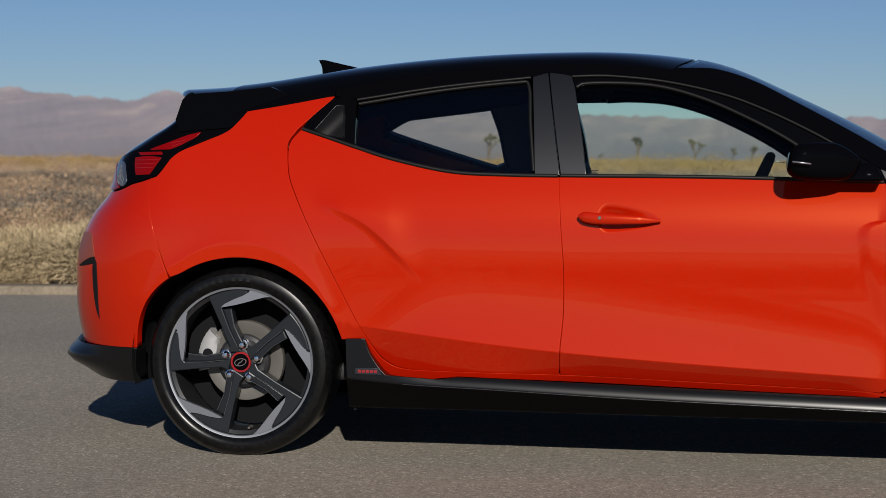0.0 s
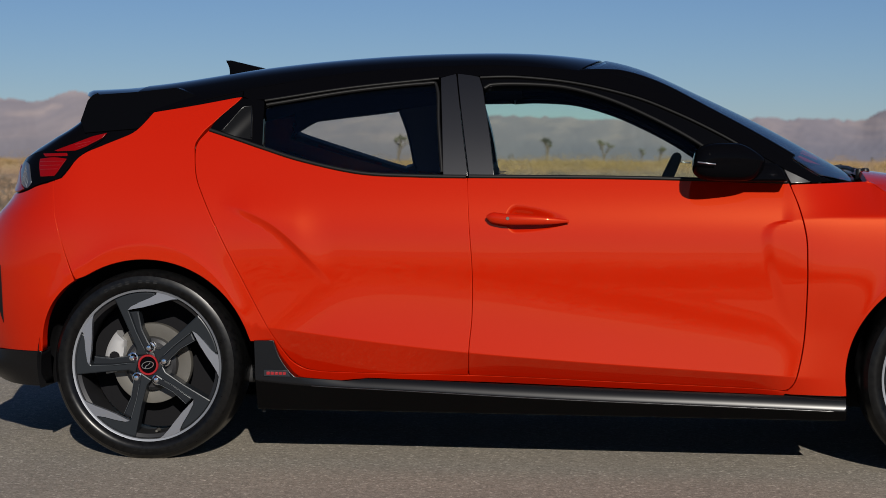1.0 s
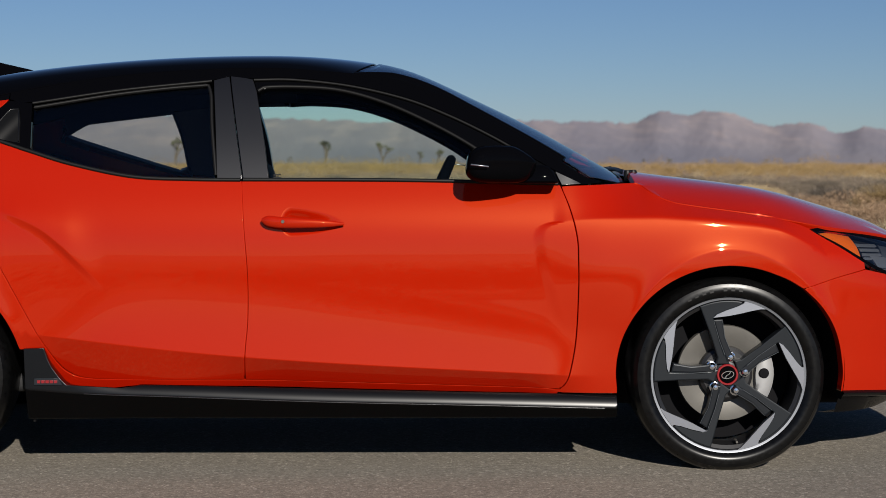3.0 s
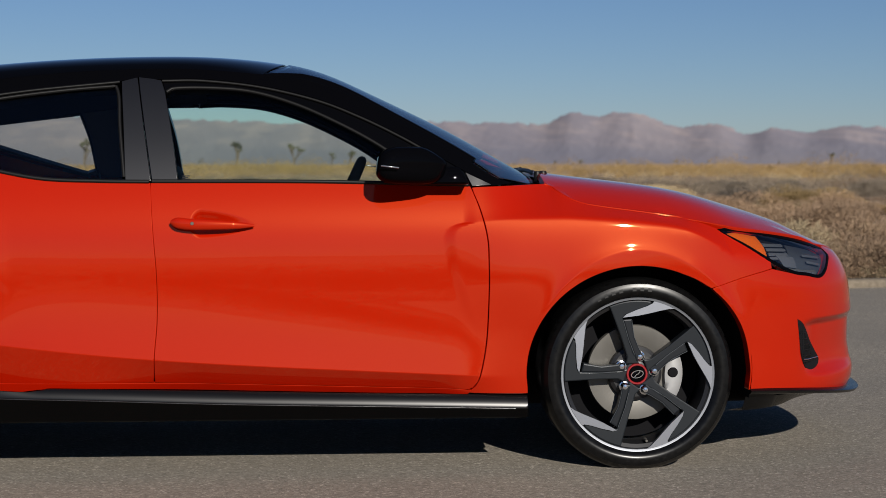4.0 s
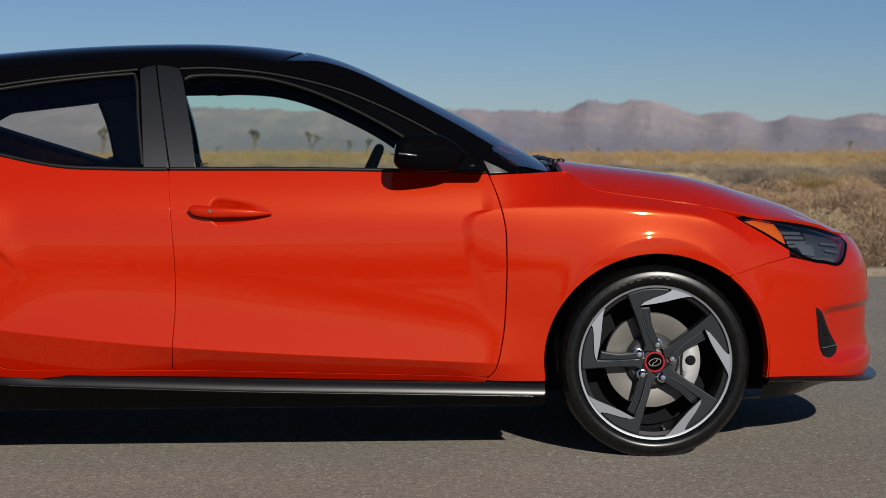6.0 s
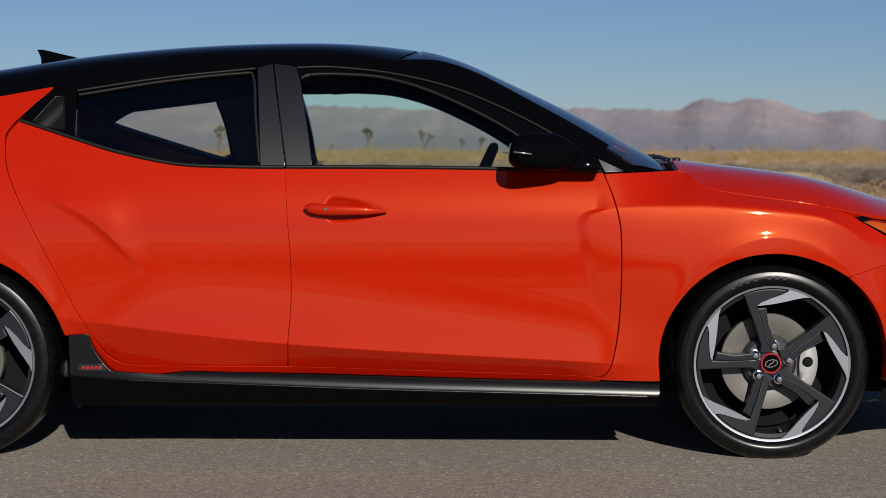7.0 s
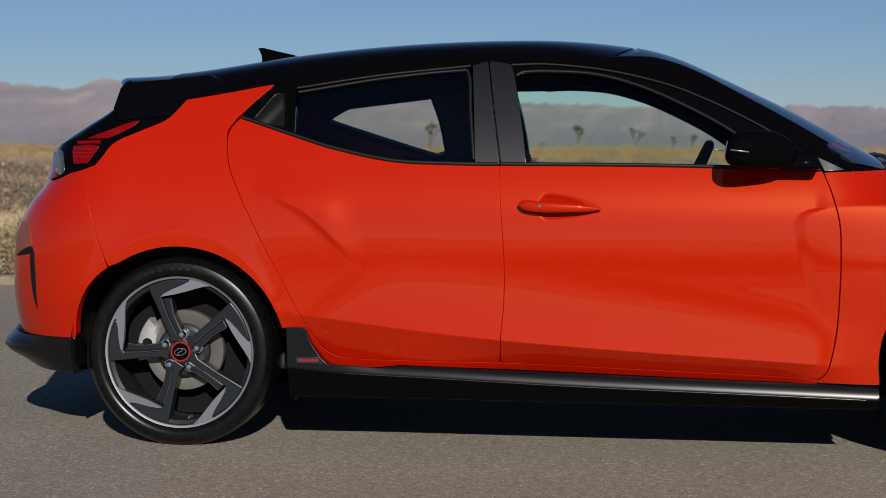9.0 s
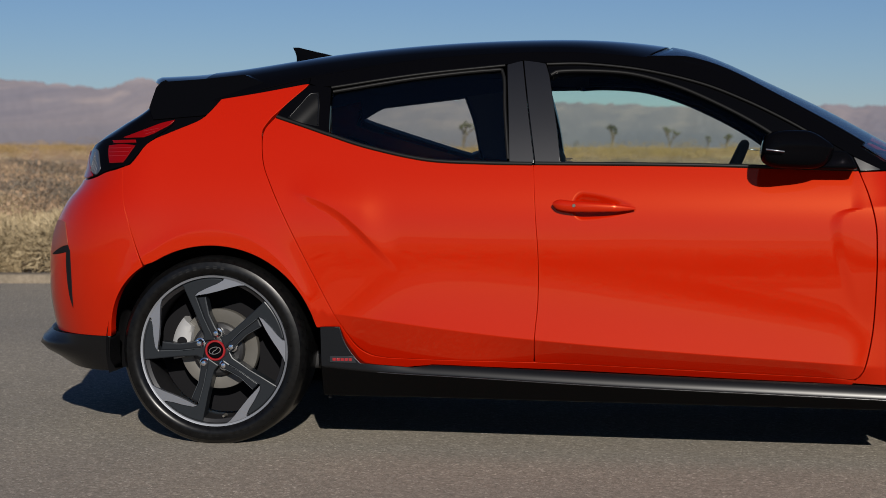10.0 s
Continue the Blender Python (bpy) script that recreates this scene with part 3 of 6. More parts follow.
CREST = (-0.012, -0.005, -0.002, 0.001, 0.004, 0.009, 0.018, 0.03)
FLARE = (-0.012, -0.005, -0.001, 0.003, 0.007, 0.014, 0.026)
wing_rear = tuple(wing_contour(o) for o in (0.0, 0.012, 0.023, 0.034, 0.046)) + tuple(wing_crest(o) for o in CREST)
gap_rear = [(0.187, 1.092), (0.158, 1.055), (0.153, 1.017), (0.166, 0.94), (0.198, 0.867), (0.267, 0.729), (0.346, 0.58), (0.422, 0.44), (0.471, 0.36), (0.497, 0.331), (0.536, 0.31), (0.588, 0.302)]
belt_rear = [(1.062, 0.938), (0.90, 0.940), (0.711, 0.949), (0.517, 0.988), (0.38, 1.029), (0.30, 1.055), (0.187, 1.092)]
gap_front = [(2.083, 0.268), (2.114, 0.295), (2.140, 0.42), (2.148, 0.58), (2.148, 0.68), (2.144, 0.76), (2.123, 0.85), (2.095, 0.925)]
rear_door = panel("rear_door", outline(gap_rear, [(0.588, 0.302), (1.070, 0.300)], [(1.070, 0.300), (1.076, 0.40), (1.084, 0.50), (1.083, 0.64), (1.071, 0.80), (1.062, 0.938)], belt_rear), skin, PAINT, car, "short orange-red rear door panel", cell=0.012, lines=(crease, crease_under, crease_over, haunch, haunch - np.array([0, 0.010]), haunch - np.array([0, 0.022])), grow=0.0015)
front_door = panel("front_door", outline([(1.079, 0.300), (1.6, 0.286), (2.05, 0.272), (2.083, 0.268)], gap_front, [(2.095, 0.925), (1.6, 0.936), (1.068, 0.938)], [(1.068, 0.938), (1.078, 0.80), (1.091, 0.64), (1.092, 0.50), (1.084, 0.40), (1.079, 0.300)]), skin, PAINT, car, "long orange-red front door panel", cell=0.012, lines=(crease, crease_under, crease_over, *hollow, *wing_rear), grow=0.0015)
left_door = panel("front_door", outline([(0.86, 0.300), (1.6, 0.286), (2.05, 0.272), (2.083, 0.268)], gap_front, [(2.095, 0.912), (1.6, 0.914), (0.80, 0.918)], [(0.80, 0.918), (0.82, 0.7), (0.84, 0.5), (0.86, 0.300)]), far, PAINT, car, "long orange-red front door panel", flip=True)
lamp_low_front = [(2.969, 0.785), (3.039, 0.735), (3.124, 0.674)]
wing_top = []
for f in (0.6, 0.8, 0.93, 0.985):
    wing_top.append(np.array([(x, float(wing_turn_z(x) + f * (bonnet_z(x, wing_seam_y(x)) - wing_turn_z(x)))) for x in np.arange(2.12, 2.96, 0.012)]))
seam_edge = [(float(x), float(wing_turn_z(x) + 0.995 * (bonnet_z(x, wing_seam_y(x)) - wing_turn_z(x)))) for x in (2.36, 2.38, 2.40, 2.42, 2.44, 2.47, 2.50, 2.57, 2.65, 2.78, 2.90)]
both("front_wing", outline([(2.092, 0.2575), (2.124, 0.295), (2.150, 0.42), (2.158, 0.58), (2.158, 0.68), (2.154, 0.76), (2.133, 0.85), (2.105, 0.922)], [(2.105, 0.922), (2.24, 0.927), *seam_edge, (2.969, 0.785)],
     lamp_low_front, [(3.124, 0.674), (3.121, 0.656)], [(3.121, 0.656), (3.0, 0.632), (2.877, 0.598)], arc(2.645, 0.318, 0.372, 0.354, 52, 190, 15), [(2.2786, 0.2565), (2.092, 0.2575)]), PAINT, thick=0.03, cell=0.014, lines=tuple(wing_top) + tuple(wing_crest(o, 2.12, 2.93) for o in CREST) + tuple(flare_line(2.645, o) for o in FLARE), grow=0.0015)
brow = tuple(np.array([(q, z) for q in np.arange(3.16, 3.92, 0.012)]) for z in (0.275, 0.29, 0.305, 0.32, 0.335, 0.435, 0.4475, 0.46, 0.4725, 0.485))
front_bumper = both("front_bumper", outline([(2.880, 0.5915), (3.0, 0.6245), (3.123, 0.6485)], [(3.123, 0.6485), (3.219, 0.631), (3.30, 0.620), (3.399, 0.612), (3.509, 0.657), (3.565, 0.688)], [(3.565, 0.688), (3.60, 0.710), (3.717, 0.696), (3.94, 0.652), (4.098, 0.634)], [(4.098, 0.634), (4.098, 0.215)],
     [(4.098, 0.215), (3.73, 0.213), (3.4, 0.225), (3.224, 0.238), (3.0105, 0.256)], arc(2.65, 0.318, 0.366, 0.352, -10, 50, 9)), PAINT, thick=0.03, cell=0.018, lines=brow, grow=0.0015)
rear_bumper = both("rear_bumper", outline(arc(0, 0.318, 0.366, 0.352, 128, 174, 8), [(-0.364, 0.355), (-0.6, 0.353), (-0.91, 0.352), (-1.398, 0.372)], [(-1.398, 0.372), (-1.398, 0.86)], [(-1.398, 0.86), (-1.0, 0.872), (-0.72, 0.876), (-0.599, 0.886), (-0.50, 0.903), (-0.419, 0.913), (-0.374, 0.9215)],
     [(-0.374, 0.9215), (-0.359, 0.880), (-0.286, 0.75), (-0.2253, 0.5954)]), PAINT, thick=0.03, cell=0.02, grow=0.0015)
quarter_top = [(0.282, 1.207), (0.126, 1.177), (-0.010, 1.154)]
quarter_back = [(-0.010, 1.154), (-0.039, 1.116), (-0.074, 1.083), (-0.149, 1.050), (-0.204, 1.026), (-0.254, 0.999), (-0.284, 0.966), (-0.309, 0.942), (-0.325, 0.931), (-0.366, 0.9235)]
sill_low = [(0.515, 0.274), (0.587, 0.263), (0.646, 0.271), (0.719, 0.280), (0.793, 0.283), (1.281, 0.271), (1.746, 0.259), (2.084, 0.2525)]
panel("rear_quarter", outline([(0.170, 1.098), (0.143, 1.055), (0.144, 1.017), (0.157, 0.94), (0.189, 0.867), (0.258, 0.729), (0.337, 0.58), (0.413, 0.44), (0.462, 0.355), (0.488, 0.324), (0.53, 0.302), (0.588, 0.2945)], [(0.588, 0.2945), (1.08, 0.2925), (1.6, 0.279), (2.05, 0.2655), (2.084, 0.260)],
      sill_low[::-1], [(0.515, 0.274), (0.484, 0.300), (0.447, 0.352), (0.428, 0.404)], [(0.428, 0.404), (0.3556, 0.402)], arc(0, 0.318, 0.366, 0.352, 13.8, 126.5, 15), [(-0.2177, 0.601), (-0.279, 0.75), (-0.352, 0.880), (-0.366, 0.9235)],
      quarter_back[::-1], quarter_top[::-1], [(0.282, 1.207), (0.170, 1.098)]), skin, PAINT, car, thick=0.03, cell=0.016, lines=tuple(flare_line(0.0, o) for o in FLARE), grow=0.0015)
panel("rear_quarter", outline([(0.79, 0.942), (0.812, 0.7), (0.832, 0.5), (0.852, 0.2925)], [(0.852, 0.2925), (1.6, 0.279), (2.084, 0.260)], sill_low[::-1], [(0.515, 0.274), (0.484, 0.300), (0.447, 0.352), (0.428, 0.404)], [(0.428, 0.404), (0.3556, 0.402)],
      arc(0, 0.318, 0.366, 0.352, 13.8, 126.5, 15), [(-0.2177, 0.601), (-0.279, 0.75), (-0.352, 0.880), (-0.366, 0.9235)], quarter_back[::-1], quarter_top[::-1], [(0.282, 1.207), (0.181, 1.095), (0.30, 1.055), (0.38, 1.03), (0.517, 0.99), (0.65, 0.955), (0.79, 0.942)]), far, PAINT, car, flip=True, thick=0.03)
# dark sheet added behind the panels, blocking light through their gaps
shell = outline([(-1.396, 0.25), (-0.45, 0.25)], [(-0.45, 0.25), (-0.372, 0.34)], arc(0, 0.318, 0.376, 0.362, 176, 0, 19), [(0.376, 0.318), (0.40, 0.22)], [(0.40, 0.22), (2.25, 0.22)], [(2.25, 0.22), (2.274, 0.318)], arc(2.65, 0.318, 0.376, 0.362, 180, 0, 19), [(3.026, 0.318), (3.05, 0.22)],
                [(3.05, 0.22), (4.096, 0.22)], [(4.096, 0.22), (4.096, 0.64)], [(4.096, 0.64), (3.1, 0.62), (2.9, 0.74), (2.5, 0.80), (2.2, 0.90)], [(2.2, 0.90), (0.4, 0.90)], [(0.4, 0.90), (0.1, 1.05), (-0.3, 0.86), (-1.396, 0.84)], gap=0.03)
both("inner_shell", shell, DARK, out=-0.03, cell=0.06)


skirt_crease = fair((0.40, 0.270), (0.563, 0.257), (0.741, 0.250), (1.014, 0.240), (1.282, 0.230), (1.746, 0.218), (2.3, 0.204))
skirt_lines = tuple(np.array([(x, float(skirt_crease(x)) + o) for x in np.arange(0.39, 2.28, 0.012)]) for o in (0.0, -0.003, 0.006, 0.014, 0.022))


def skirt_skin(x, z):
    x, z = np.asarray(x, float), np.asarray(z, float)
    zc = skirt_crease(x)
    k = step(0.50, 0.72, x)
    h = np.maximum(z - zc, 0)
    y = np.where(z > zc, 0.890 - k * (0.10 * h + 9.5 * h * h) - (1 - k) * h * 0.06, 0.890 - (zc - z) * (0.20 + 0.12 * k))
    return np.stack([x, -y, z], -1)


def far_skirt(x, z):
    return skirt_skin(x, z) * np.array([1, -1, 1])


skirt_poly = outline([(0.368, 0.401), (0.430, 0.402)], [(0.430, 0.402), (0.449, 0.352), (0.486, 0.300), (0.517, 0.273)], [(0.517, 0.273), (0.587, 0.262), (0.646, 0.270), (0.719, 0.279), (0.793, 0.282), (1.281, 0.270), (1.746, 0.258), (2.084, 0.2515), (2.28, 0.247)], [(2.28, 0.247), (2.28, 0.176)], [(2.28, 0.176), (0.378, 0.176)], [(0.378, 0.176), (0.368, 0.401)])
for surf, fl in ((skirt_skin, False), (far_skirt, True)):
    sk = panel("side_skirt", skirt_poly, surf, SKIRT, car, "satin black side skirt with upturned rear end", flip=fl, thick=0.05, cell=0.012, lines=skirt_lines)
    # darker copy of the skirt finish paints the shade below the crease
    sk.data.materials.append(SKIRT_SHADE)
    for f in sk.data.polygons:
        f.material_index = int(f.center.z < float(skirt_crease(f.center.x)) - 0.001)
    s = 1 if fl else -1
    # added glossy tube draws the highlight along the crease
    tube("skirt_edge", [surf(x, skirt_crease(x)) + np.array([0, s * 0.0006, 0]) for x in np.arange(0.56, 2.27, 0.03)], 0.0021, SKIRT_GLINT, sk, "", sides=8)
    if not fl:
        panel("badge", outline([(0.402, 0.306), (0.478, 0.306)], [(0.478, 0.306), (0.490, 0.287)], [(0.490, 0.287), (0.402, 0.287)], [(0.402, 0.287), (0.402, 0.306)]), surf, ALLOY_GREY, sk, "small grey badge plate with red bars", flip=fl, out=0.003, thick=0.003, cell=0.05)
        for i in range(5):
            a = 0.411 + i * 0.0135
            panel("badge_bar", outline([(a, 0.301), (a + 0.010, 0.301)], [(a + 0.010, 0.301), (a + 0.010, 0.292)], [(a + 0.010, 0.292), (a, 0.292)], [(a, 0.292), (a, 0.301)]), surf, RED_TRIM, sk, "", flip=fl, out=0.0045, thick=0.0015, cell=0.05, round_edge=0.0005)
    lathe("jack_pin", [(0.0, -0.004), (0.007, -0.004), (0.007, 0.02), (0.0, 0.02)], PLASTIC, sk, segments=10).matrix_basis = pose(0.392, s * 0.845, 0.166, 90, 0, 0)


def lower_rear(q, z):
    p = skin(q, z)
    k = (step(-0.42, -0.95, np.asarray(q, float)) * np.exp(-((np.asarray(z, float) - 0.295) / 0.045) ** 2))[..., None]
    d = p - np.array([0.3, 0, 0])
    d[..., 2] = 0
    return p + 0.075 * k * d / np.maximum(np.linalg.norm(d, axis=-1), 1e-6)[..., None]


def far_lower_rear(q, z):
    return lower_rear(q, z) * np.array([1, -1, 1])


rear_low = outline([(-0.369, 0.349), (-0.6, 0.347), (-0.91, 0.346), (-1.398, 0.366)], [(-1.398, 0.366), (-1.398, 0.235)], [(-1.398, 0.235), (-0.9, 0.232), (-0.6, 0.228), (-0.41, 0.232)], [(-0.41, 0.232), (-0.369, 0.349)])
panel("lower_bumper", rear_low, lower_rear, SATIN_BLACK, car, "black plastic lower rear bumper", thick=0.06, cell=0.02)
panel("lower_bumper", rear_low, far_lower_rear, SATIN_BLACK, car, "black plastic lower rear bumper", flip=True, thick=0.06, cell=0.02)

# front splitter
qs = np.linspace(3.012, 4.1, 60)
verts, faces = [], []
sec = len(qs)
for side in (-1, 1):
    for q in qs:
        k = step(3.0, 3.7, q)
        p = skin(q, 0.25)
        nrm = normals_of(skin, np.array([[q, 0.25]]))[0] * np.array([1, 1, 0])
        nrm /= np.linalg.norm(nrm)
        zt, o = 0.253 - 0.052 * step(3.0, 3.85, q), 0.004 + 0.012 * k
        for off, z in ((-0.03, zt + 0.012), (o * 0.6, zt + 0.004), (o + 0.007, zt - 0.003), (o, zt - 0.012), (-0.025 - 0.06 * k, zt - 0.020), (-0.055 - 0.14 * k, zt - 0.075 + 0.045 * k), (-0.20 - 0.10 * k, 0.158 + 0.022 * k)):
            v = p + nrm * off
            verts.append((v[0], -side * v[1] if side > 0 else v[1], z))
for s in range(2):
    for i in range(sec - 1):
        for j in range(6):
            a = s * sec * 7 + i * 7 + j
            faces.append((a, a + 1, a + 8, a + 7))
bm = bmesh.new()
vv = [bm.verts.new(v) for v in verts]
for f in faces:
    bm.faces.new([vv[i] for i in f])
bmesh.ops.remove_doubles(bm, verts=bm.verts, dist=0.0005)
bmesh.ops.recalc_face_normals(bm, faces=bm.faces)
part("front_splitter", bm, SKIRT, car, "black front lip under the bumper", True, 0.7)

# bonnet, roof, windscreen
bonnet_edge = [(2.36, -0.71), (2.40, -0.762), (2.44, -0.787), (2.50, -0.800), (2.65, -0.807), (2.78, -0.811), (2.92, -0.812), (3.013, -0.792), (3.149, -0.708), (3.283, -0.602), (3.328, -0.552), (3.408, -0.43), (3.500, -0.2), (3.525, 0)]
mirror_pts = lambda pts: [(x, -y) for x, y in pts[::-1]]
panel("bonnet", outline([(2.36, 0.71), (2.365, 0.4), (2.365, 0), (2.365, -0.4), (2.36, -0.71)], bonnet_edge, mirror_pts(bonnet_edge)), bonnet, PAINT, car, "orange-red bonnet sloping to the nose", cell=0.03, thick=0.02)
bm = bmesh.new()
cowl = [[bm.verts.new((x, y, float(bonnet_z(x, y)) - 0.012 - d)) for y in np.linspace(-0.68, 0.68, 25)] for x, d in ((2.20, 0.03), (2.30, 0.035), (2.37, 0.03), (2.44, 0.03))]
for a, b in zip(cowl, cowl[1:]):
    for k in range(24):
        bm.faces.new((a[k], b[k], b[k + 1], a[k + 1]))
bmesh.ops.recalc_face_normals(bm, faces=bm.faces)
part("cowl", bm, PLASTIC, car, "black plastic cowl under the windscreen")
rail_pts = [(x, -float(side_y(min(x, 1.9), rail_z(x))) + 0.004) for x in (-0.12, 0.1, 0.4, 0.7, 1.0, 1.2, 1.42)]
panel("roof_panel", outline(rail_pts, [rail_pts[-1], (1.47, -0.40), (1.49, 0), (1.47, 0.40), (rail_pts[-1][0], -rail_pts[-1][1])], [(x, -y) for x, y in rail_pts[::-1]], [(rail_pts[0][0], -rail_pts[0][1]), (-0.12, 0), rail_pts[0]]), roof, GLOSS_BLACK, car, "gloss black roof", cell=0.035, thick=0.012)
head_pts = [(x, y + 0.010) for x, y in rail_pts]
panel("headliner", outline(head_pts, [head_pts[-1], (head_pts[-1][0], -head_pts[-1][1])], [(x, -y) for x, y in head_pts[::-1]], [(head_pts[0][0], -head_pts[0][1]), head_pts[0]]), roof, CABIN, car, cell=0.08, out=-0.03, thick=0.004)
screen_pts = [(x, -float(side_y(min(x, 1.9), rail_z(x))) + 0.035) for x in (1.44, 1.6, 1.8, 2.0, 2.14, 2.20)]
panel("windscreen", outline(screen_pts, [screen_pts[-1], (2.33, -0.6), (2.38, -0.4), (2.40, 0), (2.38, 0.4), (2.33, 0.6), (screen_pts[-1][0], -screen_pts[-1][1])], [(x, -y) for x, y in screen_pts[::-1]], [(screen_pts[0][0], -screen_pts[0][1]), (1.495, 0.4), (1.505, 0), (1.495, -0.4), screen_pts[0]]), roof, SCREEN_GLASS, car, "raked tinted windscreen", cell=0.04, out=0.002, thick=0.006)
panel("screen_border", outline([(1.38, -0.60), (1.52, -0.58)], [(1.52, -0.58), (1.575, 0), (1.52, 0.58)], [(1.52, 0.58), (1.38, 0.60)], [(1.38, 0.60), (1.44, 0), (1.38, -0.60)]), roof, GLOSS_BLACK, car, "black border along the windscreen top", cell=0.04, out=-0.008, thick=0.004)
# black side rails from the rear pillar down the windscreen pillar
low = [(0.290, 1.211), (0.36, 1.203), (0.65, 1.246), (0.955, 1.279), (1.01, 1.292), (1.062, 1.284), (1.217, 1.286), (1.408, 1.265), (1.598, 1.220), (1.743, 1.163), (1.873, 1.099), (1.98, 1.038), (2.075, 0.982), (2.172, 0.932)]
up = [(2.24, 0.938)] + [(x, float(rail_z(x))) for x in (2.18, 2.1, 2.0, 1.85, 1.7, 1.55, 1.42, 1.2, 0.9, 0.6, 0.290)]
both("roof_rail", outline(low, [(2.172, 0.932), (2.24, 0.938)], up, [(0.290, float(rail_z(0.290))), (0.290, 1.211)]), GLOSS_BLACK, cell=0.02, thick=0.02)
for s in (-1, 1):
    strip = [np.array(roof(x, s * (abs(y) - 0.02))) * np.array([1, 1, 1]) + np.array([0, 0, -0.004]) for x, y in [(x, float(side_y(min(x, 1.9), rail_z(x)))) for x in np.linspace(1.40, 2.11, 40)]]
    tube("screen_pillar", strip, [0.02 * min(1.0, 0.1 + i / 9) for i in range(len(strip))], GLOSS_BLACK, car, sides=8, flat=1.0)
back_up = [(x, float(rail_z(x))) for x in (0.284, 0.1, -0.1, -0.2)] + [(-0.35, 1.213), (-0.6, 1.203), (-1.396, 1.20)]
both("rear_pillar", outline(quarter_top, quarter_back, [(-0.366, 0.9235), (-0.419, 0.917), (-0.50, 0.907), (-0.599, 0.890), (-0.72, 0.880), (-1.0, 0.876), (-1.396, 0.866)], [(-1.396, 0.866), (-1.396, 1.20)], back_up[::-1], [(0.284, float(rail_z(0.284))), (0.282, 1.207)]), GLOSS_BLACK, "gloss black rear pillar and tailgate glass", out=-0.004, cell=0.02)

# tail lamps
for surf, fl in ((skin, False), (far, True)):
    lamp = panel("tail_lamp", outline([(-0.170, 1.070), (-0.274, 1.064), (-0.42, 1.034), (-0.60, 1.022), (-0.80, 1.0)], [(-0.80, 1.0), (-0.86, 0.95), (-0.80, 0.888)], [(-0.80, 0.888), (-0.62, 0.893), (-0.50, 0.912), (-0.34, 0.934)], [(-0.34, 0.934), (-0.29, 0.975), (-0.235, 1.018), (-0.170, 1.070)]), surf, GLOSS_BLACK, car, "dark tail lamp with red lenses", flip=fl, out=0.0015, cell=0.03)
    panel("upper_lens", outline([(-0.164, 1.083), (-0.274, 1.056), (-0.429, 1.023)], [(-0.429, 1.023), (-0.284, 1.026)], [(-0.284, 1.026), (-0.229, 1.041), (-0.176, 1.070), (-0.164, 1.083)], gap=0.02), surf, RED_LENS, lamp, "red lens", flip=fl, out=0.004, thick=0.004, cell=0.02)
    panel("lens_strip", outline([(-0.529, 1.0125), (-0.329, 1.015)], [(-0.329, 1.015), (-0.320, 1.008)], [(-0.320, 1.008), (-0.494, 1.0055)], [(-0.494, 1.0055), (-0.529, 1.0125)], gap=0.02), surf, RED_LENS, lamp, "thin red lens", flip=fl, out=0.004, thick=0.004, cell=0.02)
    panel("lower_lens", outline([(-0.319, 0.996), (-0.414, 1.000), (-0.529, 0.995)], [(-0.529, 0.995), (-0.505, 0.965), (-0.479, 0.938)], [(-0.479, 0.938), (-0.374, 0.941)], [(-0.374, 0.941), (-0.359, 0.954), (-0.319, 0.996)]), surf, RED_LENS, lamp, "red lens", flip=fl, out=0.004, thick=0.004, cell=0.02)
    for j in range(3):
        z = 0.986 - 0.013 * j
        tube("lens_rib", on_skin([(-0.515 + 0.012 * j, z), (-0.335 - 0.010 * j, z + 0.002)], surf, 0.0042), 0.0011, RED_TRIM, lamp, sides=5)
    for j in range(2):
        z = 1.044 - 0.010 * j
        tube("lens_rib", on_skin([(-0.300 + 0.02 * j, z), (-0.215 - 0.015 * j, z + 0.010)], surf, 0.0042), 0.0011, RED_TRIM, lamp, sides=5)
    panel("reverse_lens", outline([(-0.74, 0.985), (-0.65, 0.975), (-0.60, 0.945), (-0.565, 0.917)], [(-0.565, 0.917), (-0.594, 0.899), (-0.66, 0.903)], [(-0.66, 0.903), (-0.74, 0.93), (-0.80, 0.96), (-0.74, 0.985)]), surf, LAMP_GREY, lamp, "clear reversing lamp", flip=fl, out=0.004, thick=0.004, cell=0.02)
    for j in range(5):
        q = -0.69 + 0.022 * j
        tube("lens_rib", on_skin([(q, 0.974 - 0.012 * j), (q - 0.004, 0.908 - 0.002 * j)], surf, 0.0045), 0.0016, CLEAR_LENS, lamp, sides=5)
    panel("outer_lens", outline([(-0.92, 0.975), (-0.82, 0.958), (-0.70, 0.910), (-0.64, 0.893)], [(-0.64, 0.893), (-0.74, 0.884), (-0.90, 0.890)], [(-0.90, 0.890), (-0.96, 0.93), (-0.92, 0.975)]), surf, RED_LENS, lamp, "red lens", flip=fl, out=0.005, thick=0.004, cell=0.02)
    # bumper corner: dark reflector; dark plates paint the shade of underside and slot
    reflector = panel("reflector", outline([(-0.88, 0.732), (-0.79, 0.735), (-0.704, 0.730)], [(-0.704, 0.730), (-0.655, 0.69), (-0.622, 0.657)], [(-0.622, 0.657), (-0.684, 0.649), (-0.81, 0.620)], [(-0.81, 0.620), (-0.86, 0.65), (-0.92, 0.692), (-0.88, 0.732)]), surf, BUMPER_SHADE, car, "smoked reflector in the bumper corner", flip=fl, out=0.002, thick=0.003, cell=0.02)
